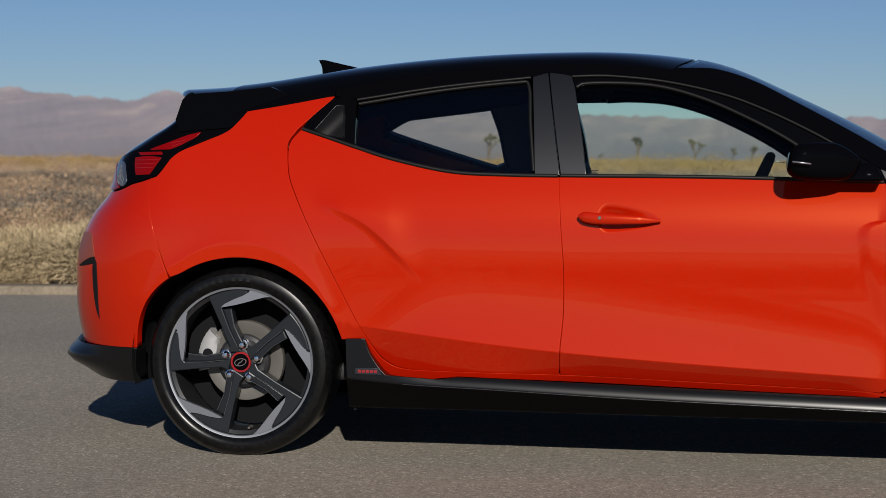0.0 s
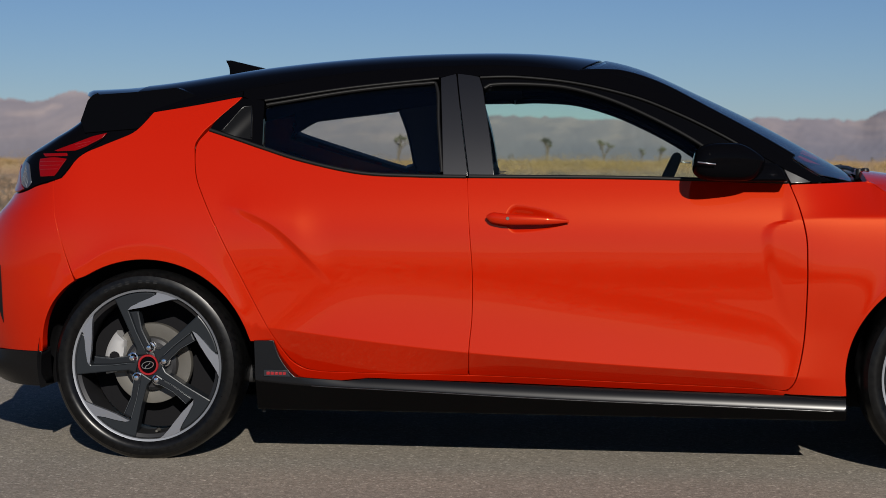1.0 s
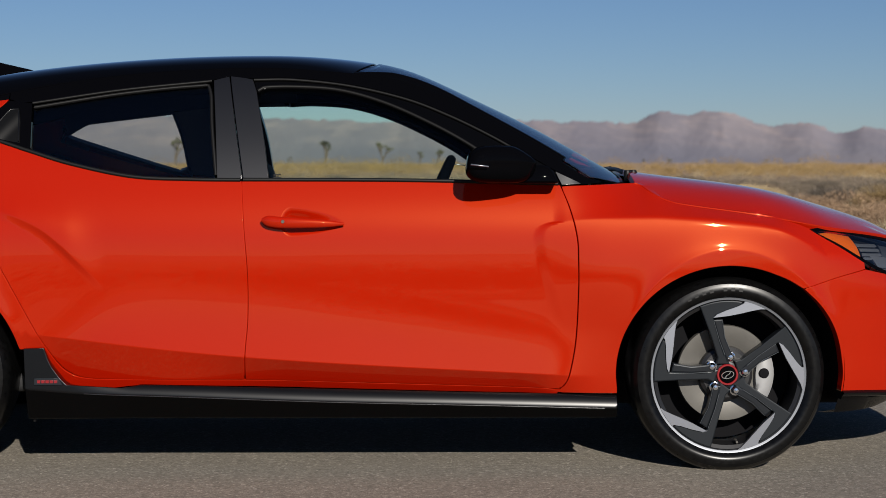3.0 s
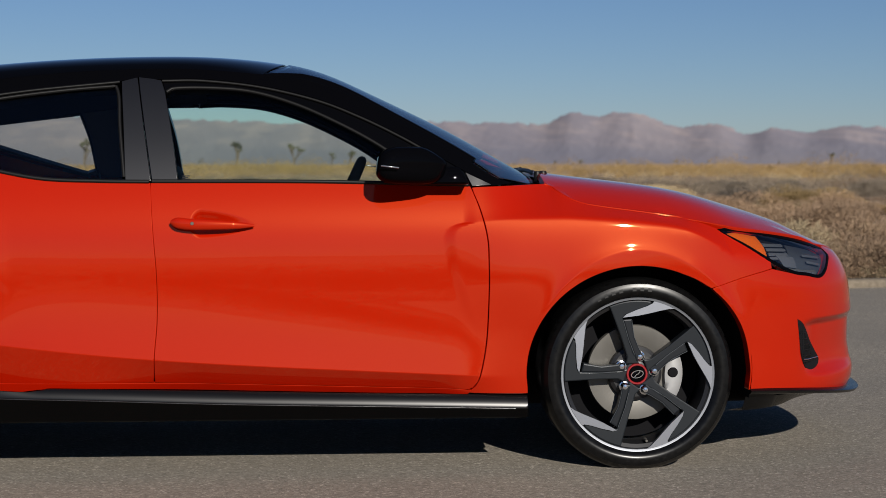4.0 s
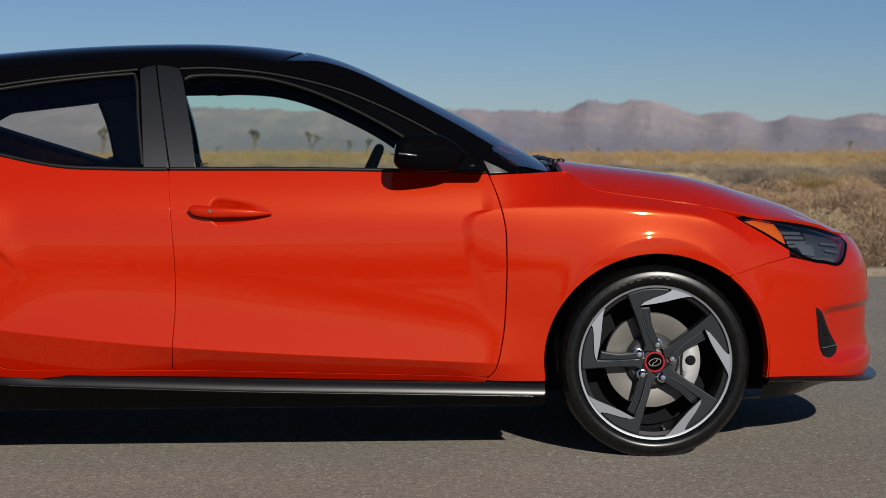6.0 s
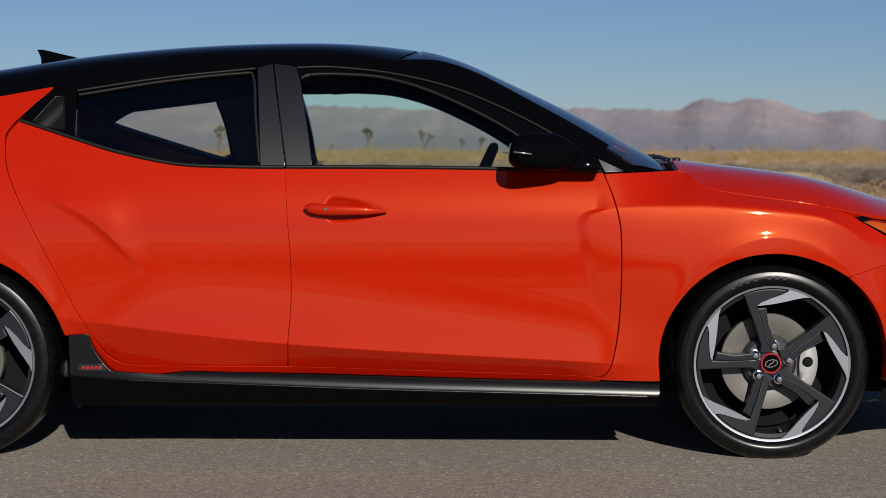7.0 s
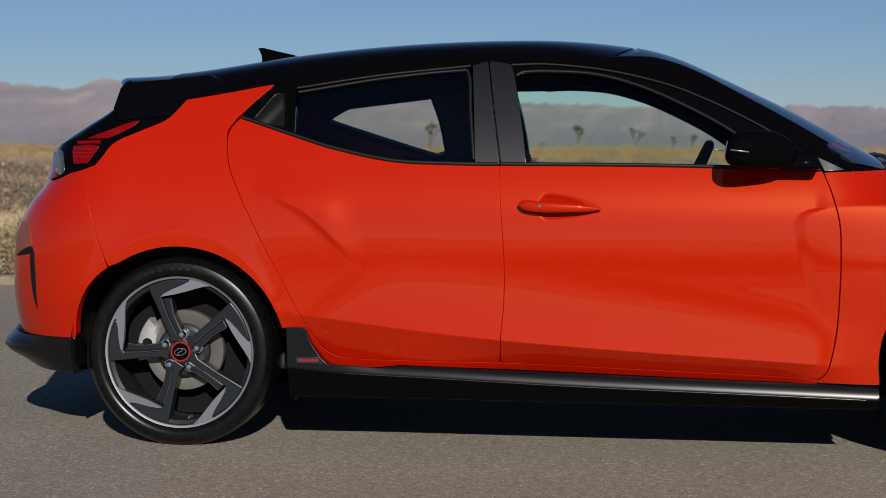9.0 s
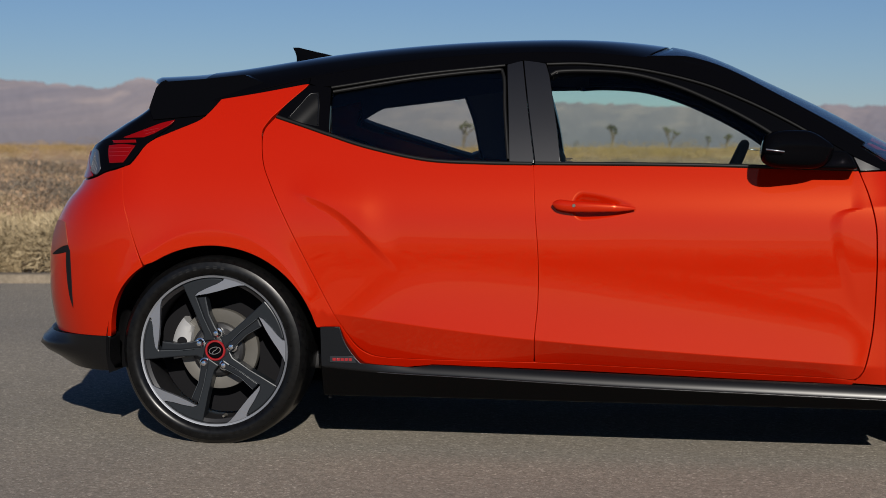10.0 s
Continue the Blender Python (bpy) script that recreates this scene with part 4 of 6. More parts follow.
    panel("reflector_hood", outline([(-0.812, 0.617), (-0.684, 0.645), (-0.622, 0.654)], [(-0.622, 0.654), (-0.600, 0.636)], [(-0.600, 0.636), (-0.709, 0.624), (-0.812, 0.617)]), surf, DARK, reflector, "", flip=fl, out=0.002, thick=0.004, cell=0.02)
    panel("air_slot", outline([(-0.627, 0.637), (-0.598, 0.636), (-0.582, 0.54), (-0.579, 0.443)], [(-0.579, 0.443), (-0.599, 0.482), (-0.620, 0.560), (-0.627, 0.637)]), surf, DARK, car, "", flip=fl, out=0.002, thick=0.004, cell=0.02)

# spoiler and aerial
bm = bmesh.new()
rows = []
for y in np.linspace(-0.684, 0.684, 31):
    k = (abs(y) / 0.62) ** 6
    zt = float(roof_line(-0.10)) - 0.075 * (abs(y) / 0.64) ** 2.6
    zr = 1.246 - 0.022 * (abs(y) / 0.62) ** 2.6
    xr = -0.400 + 0.130 * (abs(y) / 0.62) ** 2
    prof = [(-0.06, zt + 0.010), (-0.20, zr * 0.62 + zt * 0.38 + 0.006), (xr + 0.022, zr + 0.005), (xr + 0.006, zr - 0.001), (xr, zr - 0.011), (xr + 0.006, zr - 0.022), (xr + 0.03, zr - 0.036), (-0.20, zr - 0.075), (-0.06, zr - 0.04)]
    rows.append([bm.verts.new((x, y, z)) for x, z in prof])
for a, b in zip(rows, rows[1:]):
    for k in range(9):
        l = (k + 1) % 9
        bm.faces.new((a[k], a[l], b[l], b[k]))
bm.faces.new(rows[0])
bm.faces.new(rows[-1])
bmesh.ops.recalc_face_normals(bm, faces=bm.faces)
part("roof_spoiler", bm, GLOSS_BLACK, car, "gloss black roof spoiler", True, 0.8)
for s in (-1, 1):
    bm = bmesh.new()
    a = [(0.12, 1.215), (0.05, 1.242), (-0.09, 1.226), (-0.236, 1.216), (-0.250, 1.196), (-0.262, 1.126), (-0.240, 1.085), (-0.06, 1.10)]
    o = [bm.verts.new((x, s * (float(side_y(-0.2, z)) + 0.001 - 0.026 * float(step(-0.06, 0.12, x))), z)) for x, z in a]
    i = [bm.verts.new((x, s * (float(side_y(-0.2, z)) - 0.10), z)) for x, z in a]
    bm.faces.new(o)
    bm.faces.new(i[::-1])
    for k in range(8):
        bm.faces.new((o[k], i[k], i[(k + 1) % 8], o[(k + 1) % 8]))
    bmesh.ops.recalc_face_normals(bm, faces=bm.faces)
    bmesh.ops.bevel(bm, geom=list(bm.edges), offset=0.0012, segments=2, affect="EDGES")
    part("spoiler_end", bm, FRAME_BLACK, car, "")
bm = bmesh.new()
rows = []
for z, x0, x1, w in ((1.300, 0.080, 0.262, 0.032), (1.320, 0.079, 0.252, 0.029), (1.336, 0.078, 0.236, 0.022), (1.346, 0.076, 0.200, 0.013), (1.356, 0.072, 0.155, 0.008), (1.366, 0.067, 0.112, 0.005), (1.372, 0.064, 0.088, 0.003)):
    rows.append([bm.verts.new(((x0 + x1) / 2 + (x1 - x0) / 2 * math.cos(a), w * math.sin(a), z)) for a in np.linspace(0, 2 * math.pi, 20, endpoint=False)])
for a, b in zip(rows, rows[1:]):
    for k in range(20):
        l = (k + 1) % 20
        bm.faces.new((a[k], a[l], b[l], b[k]))
bm.faces.new(rows[-1])
bmesh.ops.recalc_face_normals(bm, faces=bm.faces)
part("roof_aerial", bm, GLOSS_BLACK, car, "black shark-fin aerial")

# ---- side windows ----
glass_front = [(1.105, 1.236), (1.122, 1.2475), (1.222, 1.251), (1.373, 1.240), (1.523, 1.198), (1.673, 1.131), (1.798, 1.062), (1.90, 0.990), (1.955, 0.950)]
frame_out = [(1.090, 1.281), (1.217, 1.282), (1.408, 1.261), (1.598, 1.216), (1.743, 1.159), (1.873, 1.095), (1.98, 1.034), (2.078, 0.976)]
for surf, fl, door in ((skin, False, front_door), (far, True, left_door)):
    glass_front[0] = (1.105, 1.252 if fl else 1.236)
    panel("window_frame", outline(frame_out, [(2.078, 0.976), (2.096, 0.930)], [(2.096, 0.930), (1.955, 0.945)], glass_front[::-1], [glass_front[0], (1.090, 1.281)]), surf, FRAME_BLACK, door, "satin black window frame", flip=fl, out=-0.003, thick=0.03, cell=0.02)
    back = [[(1.955, 0.950), (1.156, 0.952)], [(1.156, 0.952), glass_front[0]]] if not fl else [[(1.955, 0.950), (1.955, 0.912)], [(1.955, 0.912), (1.04, 0.914)], [(1.04, 0.914), (0.982, 1.248)], [(0.982, 1.248), (1.105, 1.252)]]
    panel("window_glass", outline(glass_front, *back), surf, GLASS, door, "green-tinted door glass", flip=fl, out=-0.012, thick=0.004, cell=0.04)
    tube("frame_seal", on_skin([(x, z - 0.006) for x, z in frame_out[:-1]], surf, 0.001), 0.005, SEAL, door)
    tube("glass_seal", on_skin([(x, z + 0.004) for x, z in glass_front], surf, -0.003), 0.006, SEAL, door)
    tube("belt_seal", on_skin([(x, z - (0.030 if fl else 0)) for x, z in ((1.07, 0.945), (1.6, 0.943), (2.09, 0.932))], surf, 0.001), 0.0065, SEAL, door)
for k in range(3):
    panel("glass_mark", outline([(1.166, 0.968 - 0.005 * k), (1.190 - 0.006 * (k == 1), 0.968 - 0.005 * k)], [(1.190 - 0.006 * (k == 1), 0.968 - 0.005 * k), (1.190 - 0.006 * (k == 1), 0.9655 - 0.005 * k)], [(1.190 - 0.006 * (k == 1), 0.9655 - 0.005 * k), (1.166, 0.9655 - 0.005 * k)], [(1.166, 0.9655 - 0.005 * k), (1.166, 0.968 - 0.005 * k)]), skin, PLASTIC, front_door, "", out=-0.010, thick=0.001, cell=0.02, round_edge=0.0003)
panel("pillar_cover", outline([(1.071, 0.950), (1.150, 0.952)], [(1.150, 0.952), (1.128, 1.09), (1.099, 1.238)], [(1.099, 1.238), (1.085, 1.278)], [(1.085, 1.278), (1.060, 1.283), (1.013, 1.289)], [(1.013, 1.289), (1.040, 1.13), (1.071, 0.950)]), skin, PILLAR, front_door, "satin black pillar cover", out=-0.001, thick=0.02, cell=0.03)
panel("pillar_cover", outline([(0.986, 0.952), (1.064, 0.949)], [(1.064, 0.949), (1.033, 1.13), (1.006, 1.288)], [(1.006, 1.288), (0.958, 1.275)], [(0.958, 1.275), (0.973, 1.12), (0.986, 0.952)]), skin, PILLAR, rear_door, "satin black pillar cover", out=-0.001, thick=0.02, cell=0.03)
rear_glass = outline([(0.383, 1.032), (0.371, 1.180)], [(0.371, 1.180), (0.65, 1.226), (0.92, 1.256)], [(0.92, 1.256), (0.946, 1.245), (0.980, 0.957)], [(0.980, 0.957), (0.90, 0.950), (0.711, 0.958), (0.517, 0.996), (0.383, 1.032)])
panel("window_glass", rear_glass, skin, DARK_GLASS, rear_door, "dark tinted rear door glass", out=-0.010, thick=0.004, cell=0.04)
tube("frame_seal", on_skin([(0.366, 1.196), (0.65, 1.240), (0.95, 1.272)], skin, 0.0), 0.005, SEAL, rear_door)
tube("glass_seal", on_skin([(0.372, 1.184), (0.65, 1.230), (0.90, 1.257), (0.945, 1.245), (0.960, 1.12), (0.980, 0.96)], skin, -0.004), 0.006, SEAL, rear_door)
tube("belt_seal", on_skin([(1.060, 0.944), (0.90, 0.946), (0.711, 0.955), (0.517, 0.994), (0.38, 1.035), (0.30, 1.061), (0.19, 1.096)], skin, 0.001), 0.0065, SEAL, rear_door)
pod = panel("handle_pod", outline([(0.188, 1.096), (0.216, 1.137), (0.288, 1.204)], [(0.288, 1.204), (0.362, 1.196)], [(0.362, 1.196), (0.372, 1.036)], [(0.372, 1.036), (0.28, 1.062), (0.188, 1.096)]), skin, GLOSS_BLACK, rear_door, "gloss black triangular trim with hidden door handle", out=0.0, thick=0.02, cell=0.02)
panel("hidden_handle", outline([(0.231, 1.092), (0.262, 1.130), (0.297, 1.174)], [(0.297, 1.174), (0.322, 1.176)], [(0.322, 1.176), (0.332, 1.12), (0.337, 1.063)], [(0.337, 1.063), (0.290, 1.072), (0.231, 1.092)]), handle_skin, GRIP, pod, "raised satin black handle grip", out=0.006, thick=0.012, cell=0.007, round_edge=0.005)
tube("grip_edge", on_skin([(0.236, 1.094), (0.265, 1.131), (0.298, 1.172), (0.321, 1.173), (0.331, 1.12), (0.335, 1.068)], skin, 0.006), 0.0022, SATIN_BLACK, pod)
# far side: a tapering rear window
panel("window_glass", outline([(0.188, 1.133), (0.222, 1.160)], [(0.222, 1.160), (0.639, 1.213)], [(0.639, 1.213), (0.684, 0.99)], [(0.684, 0.99), (0.612, 0.98), (0.274, 1.088)], [(0.274, 1.088), (0.188, 1.133)]), far, GLASS, left_door, "tinted rear side window", flip=True, out=-0.010, thick=0.004, cell=0.05)
ring_low = [(0.168, 1.100), (0.30, 1.058), (0.38, 1.033), (0.517, 0.994), (0.70, 0.948)]
panel("pillar_trim", outline(ring_low, [(0.70, 0.948), (0.684, 0.985)], [(0.684, 0.985), (0.655, 0.975), (0.612, 0.98), (0.274, 1.088), (0.197, 1.119), (0.188, 1.133)], [(0.188, 1.133), (0.168, 1.100)]), far, PILLAR, car, "black trim round the left rear window", flip=True, thick=0.03, cell=0.03)
panel("pillar_trim", outline([(0.168, 1.101), (0.188, 1.134)], [(0.188, 1.134), (0.222, 1.162), (0.639, 1.215)], [(0.639, 1.215), (0.668, 1.11), (0.686, 0.985), (0.70, 0.949)], [(0.70, 0.949), (0.80, 0.915), (1.045, 0.914)], [(1.045, 0.914), (1.022, 1.1), (0.988, 1.246)], [(0.988, 1.246), (1.122, 1.248)], [(1.122, 1.248), (1.100, 1.283)], [(1.100, 1.283), (1.0, 1.289), (0.65, 1.244), (0.36, 1.202), (0.287, 1.208)], [(0.287, 1.208), (0.168, 1.101)]), far, PILLAR, car, "black left centre pillar", flip=True, thick=0.03, cell=0.03)
panel("rail_lining", outline([(0.20, 1.128), (0.29, 1.176), (0.36, 1.187), (0.65, 1.230), (0.955, 1.263), (1.15, 1.268)], [(1.15, 1.268), (1.15, 1.31)], [(1.15, 1.31), (0.65, 1.29), (0.20, 1.25)], [(0.20, 1.25), (0.20, 1.128)]), far, CABIN, car, "dark lining of the roof rail", flip=True, out=-0.036, thick=0.004, cell=0.05)
# triangle in front of the mirror
both("corner_trim", outline([(2.084, 0.972), (2.166, 0.934)], [(2.166, 0.934), (2.104, 0.931)], [(2.104, 0.931), (2.084, 0.972)]), PILLAR, "satin black corner trim", out=-0.001, cell=0.03)

# ---- door mirror and handles ----
handle_thick = curve((0.0, 0.005), (0.03, 0.0125), (0.10, 0.0180), (0.25, 0.0182), (0.5, 0.0160), (0.8, 0.0115), (1.0, 0.004))
for s, door in ((-1, front_door), (1, left_door)):
    bm = bmesh.new()
    bmesh.ops.create_icosphere(bm, subdivisions=5, radius=1)
    for v in bm.verts:
        x, y, z = v.co
        p = lambda a, e: math.copysign(abs(a) ** e, a)
        x, y, z = p(x, 0.60), p(y, 0.62), p(z, 0.66)
        # nose tapers forward and down to the stalk
        k = (x + 1) / 2
        zz = z * (0.062 * (1 - 0.56 * float(step(0.56, 1.06, k))) if z > 0 else 0.061 - 0.002 * k) + 0.997 - 0.006 * k
        xx = 1.900 + x * 0.113 + 0.008 * z + (0.07 if s > 0 else 0)
        yy = 0.952 + y * (0.095 - 0.03 * k) - 0.055 * k
        v.co = (xx, s * yy, zz)
    m = part("door_mirror", bm, GLOSS_BLACK, door, "gloss black door mirror", True, 3)
    block("stalk", (1.900, min(s * 0.79, s * 0.935), 0.934), (2.092, max(s * 0.79, s * 0.935), 0.992), GLOSS_BLACK, m, bevel=0.018, taper=(0.62, 0.8))
    tube("indicator", [(1.80 + 0.02 * i * 0.34, s * (1.038 + 0.008 * math.sin(i / 8 * 3.1)), 0.995 - 0.0008 * i) for i in range(9)], 0.0025, ALLOY_CUT, m, "thin lamp strip")
    path, rad = [], []
    for i in range(25):
        k = i / 24
        x = 1.134 + 0.264 * k
        y = 0.884 + 0.024 * math.sin(math.pi * min(1, 0.12 + 0.80 * k)) ** 0.6
        path.append((x, s * y, 0.817 - 0.006 * min(1, k * 5) - 0.007 * k))
        rad.append(float(handle_thick(k)))
    h = tube("door_handle", path, rad, PAINT, door, "body-coloured pull handle", sides=14, flat=0.55)
    lathe("key_lock", [(0.0, 0.0), (0.005, 0.0), (0.006, 0.002), (0.006, 0.008)], STEEL, h, segments=14).matrix_basis = pose(1.203, s * 0.9175, 0.8120, 0, 0, 0 if s < 0 else 180)

# ---- head lamps, vents, grille ----
for surf, fl in ((skin, False), (far, True)):
    up_l = [(2.969, 0.783), (3.05, 0.788), (3.179, 0.784), (3.344, 0.762), (3.494, 0.728), (3.568, 0.703)]
    lowl = [(3.568, 0.703), (3.562, 0.685), (3.509, 0.661), (3.399, 0.615), (3.30, 0.624), (3.219, 0.635), (3.124, 0.676), (3.039, 0.735), (2.969, 0.783)]
    lamp = panel("head_lamp", outline(up_l, lowl), surf, DARK, car, "dark head lamp with amber side marker", flip=fl, out=-0.03, cell=0.03)
    panel("lens", outline(up_l, lowl), surf, LAMP_GLASS, lamp, "clear lens", flip=fl, out=0.0, thick=0.03, cell=0.02)
    panel("side_marker", outline([(2.995, 0.772), (3.07, 0.774), (3.170, 0.762)], [(3.170, 0.762), (3.121, 0.688)], [(3.121, 0.688), (3.050, 0.735), (2.995, 0.772)]), surf, AMBER, lamp, "amber side marker", flip=fl, out=-0.006, thick=0.01, cell=0.02)
    panel("reflector_bowl", outline([(3.20, 0.752), (3.30, 0.740)], [(3.30, 0.740), (3.27, 0.665)], [(3.27, 0.665), (3.165, 0.690)], [(3.165, 0.690), (3.20, 0.752)]), surf, LAMP_GREY, lamp, "dull silver reflector", flip=fl, out=-0.022, thick=0.006, cell=0.02)
    # added blue-grey plate paints the sky mirrored in the lens
    panel("lamp_shroud", outline([(3.35, 0.742), (3.49, 0.720), (3.556, 0.694)], [(3.556, 0.694), (3.50, 0.665), (3.41, 0.628)], [(3.41, 0.628), (3.29, 0.640), (3.235, 0.655)], [(3.235, 0.655), (3.28, 0.70), (3.35, 0.742)]), surf, LAMP_GREY, lamp, "blue-grey plate for sky mirrored in the lens", flip=fl, out=-0.022, thick=0.004, cell=0.02)
    for j in range(4):
        z = 0.742 - 0.016 * j
        panel("light_bar", outline([(3.175 - 0.008 * j, z), (3.295 - 0.016 * j, z - 0.003)], [(3.295 - 0.016 * j, z - 0.003), (3.29 - 0.016 * j, z - 0.010)], [(3.29 - 0.016 * j, z - 0.010), (3.17 - 0.008 * j, z - 0.007)], [(3.17 - 0.008 * j, z - 0.007), (3.175 - 0.008 * j, z)]), surf, CLEAR_LENS, lamp, "", flip=fl, out=-0.012, thick=0.004, cell=0.03)
    for j in range(2):
        z = 0.700 - 0.026 * j
        panel("light_bar", outline([(3.36, z), (3.48 - 0.03 * j, z - 0.012)], [(3.48 - 0.03 * j, z - 0.012), (3.478 - 0.03 * j, z - 0.018)], [(3.478 - 0.03 * j, z - 0.018), (3.358, z - 0.006)], [(3.358, z - 0.006), (3.36, z)]), surf, CLEAR_LENS, lamp, "", flip=fl, out=-0.012, thick=0.004, cell=0.03)
    panel("bezel", outline([(3.165, 0.650), (3.30, 0.632), (3.395, 0.626)], [(3.395, 0.626), (3.40, 0.640), (3.30, 0.645), (3.165, 0.662)], [(3.165, 0.662), (3.165, 0.650)]), surf, STEEL, lamp, "grey lower bezel", flip=fl, out=-0.015, thick=0.004, cell=0.02)
    panel("lamp_border", outline(up_l, [(3.568, 0.703), (3.50, 0.712), (3.344, 0.742), (3.179, 0.766), (3.07, 0.777), (2.99, 0.778), (2.969, 0.783)]), surf, GLOSS_BLACK, lamp, "gloss black lamp border", flip=fl, out=0.0012, thick=0.003, cell=0.02, round_edge=0.0008)
    panel("lamp_border", outline(lowl, [(2.969, 0.783), (3.050, 0.739), (3.128, 0.686), (3.222, 0.645), (3.30, 0.634), (3.396, 0.625), (3.505, 0.669), (3.556, 0.690), (3.568, 0.703)]), surf, GLOSS_BLACK, lamp, "gloss black lamp border", flip=fl, out=0.0012, thick=0.003, cell=0.02, round_edge=0.0008)
    projector = panel("projector_block", outline([(3.185, 0.700), (3.275, 0.690)], [(3.275, 0.690), (3.265, 0.652)], [(3.265, 0.652), (3.20, 0.660)], [(3.20, 0.660), (3.185, 0.700)]), surf, CLEAR_LENS, lamp, "clear projector block", flip=fl, out=-0.009, thick=0.008, cell=0.02)
    for j in range(7):
        q = 3.215 + 0.022 * j
        panel("lamp_bead", outline([(q, 0.648 - 0.0022 * j), (q + 0.013, 0.647 - 0.0022 * j)], [(q + 0.013, 0.647 - 0.0022 * j), (q + 0.013, 0.641 - 0.0022 * j)], [(q + 0.013, 0.641 - 0.0022 * j), (q, 0.642 - 0.0022 * j)], [(q, 0.642 - 0.0022 * j), (q, 0.648 - 0.0022 * j)]), surf, CLEAR_LENS, projector, "", flip=fl, out=-0.004, thick=0.003, cell=0.03, round_edge=0.001)
    vent = panel("air_vent", outline([(3.224, 0.479), (3.284, 0.449), (3.35, 0.412), (3.40, 0.375), (3.436, 0.332), (3.409, 0.312), (3.339, 0.305), (3.279, 0.315)], [(3.279, 0.315), (3.254, 0.347), (3.239, 0.413), (3.224, 0.479)]), surf, DARK, car, "black mesh air vent", flip=fl, out=0.0025, thick=0.004, cell=0.02)
    tube("vent_strip", on_skin([(3.262, 0.343), (3.33, 0.339), (3.425, 0.340)], surf, 0.005), 0.002, CHROME, vent)
    for j in range(8):
        a = 3.27 + 0.016 * j
        tube("mesh_wire", on_skin([(a, 0.325), (a - 0.020, 0.36 + 0.004 * j), (a - 0.026, 0.452 - 0.010 * j)], surf, 0.003), 0.0018, PLASTIC, vent, sides=5)
    for j in range(6):
        z = 0.335 + 0.020 * j
        tube("mesh_wire", on_skin([(3.255 - 0.005 * j, z), (3.42 - 0.027 * j, z - 0.004)], surf, 0.003), 0.0018, PLASTIC, vent, sides=5)
    grille = panel("grille", outline([(4.0, 0.56), (4.098, 0.57)], [(4.098, 0.57), (4.098, 0.27)], [(4.098, 0.27), (3.99, 0.28)], [(3.99, 0.28), (3.99, 0.40), (4.0, 0.56)]), surf, DARK, car, "black front grille", flip=fl, out=0.003, thick=0.004, cell=0.05)
    for j in range(7):
        tube("grille_bar", on_skin([(4.0, 0.31 + 0.038 * j), (4.097, 0.31 + 0.038 * j)], surf, 0.004), 0.003, GLOSS_BLACK, grille, sides=6)

# ---- wipers ----
for i, (x0, y0, x1, y1) in enumerate(((2.375, -0.52, 2.355, 0.10), (2.37, 0.12, 2.36, 0.62))):
    w = tube("wiper", [roof(x0 + (x1 - x0) * k / 8, y0 + (y1 - y0) * k / 8) + np.array([0, 0, 0.012 + 0.010 * math.sin(k / 8 * 3)]) for k in range(9)], 0.008, PLASTIC, car, "black wiper resting on the cowl")
    tube("wiper_arm", [(x0 + 0.04, y0 + 0.05, float(bonnet(x0 + 0.04, y0 + 0.05)[2]) - 0.01), (x0 + 0.01, y0 + 0.05, float(roof(x0, y0 + 0.05)[2]) + 0.028), (x0 - 0.01, y0 + 0.2, float(roof(x0, y0 + 0.2)[2]) + 0.028)], 0.010, PLASTIC, w)
lathe("wiper_pivot", [(0.0, -0.008), (0.010, -0.007), (0.013, 0.0), (0.011, 0.03)], PLASTIC, car, segments=16).matrix_basis = pose(2.36, -0.50, 0.968, -90, 0, 0)
lathe("washer_jet", [(0.0, -0.012), (0.012, -0.01), (0.016, 0.0), (0.016, 0.02)], PLASTIC, car, segments=12).matrix_basis = pose(2.39, -0.42, 0.965, -90, 0, 0)

# ---- under the body ----
block("underbody", (0.36, -0.80, 0.165), (2.29, 0.80, 0.24), DARK, car, bevel=0.03)
block("underbody", (-0.60, -0.55, 0.22), (0.36, 0.55, 0.34), DARK, car, bevel=0.03)
block("underbody", (2.29, -0.55, 0.17), (3.20, 0.55, 0.30), DARK, car, bevel=0.03)
for cx in (0.0, 2.65):
    for s in (-1, 1):
        bm = bmesh.new()
        rows = [[bm.verts.new((cx + 0.379 * math.cos(a), s * y, 0.318 + 0.362 * math.sin(a))) for a in np.linspace(-0.25, math.pi + 0.25, 40)] for y in (0.862, 0.70, 0.50)]
        for a, b in zip(rows, rows[1:]):
            for k in range(39):
                bm.faces.new((a[k], a[k + 1], b[k + 1], b[k]))
        bm.faces.new(rows[-1])
        part("wheel_liner", bm, DARK, car)

# ---- wheels ----
R = 0.2500


def polar(pts):
    return [(R * a / 131.5, R * b / 131.5) for a, b in pts]


def sweep(r, a0, a1, count):
    return [(r * math.cos(radians(a)), r * math.sin(radians(a))) for a in np.linspace(a0, a1, count)]


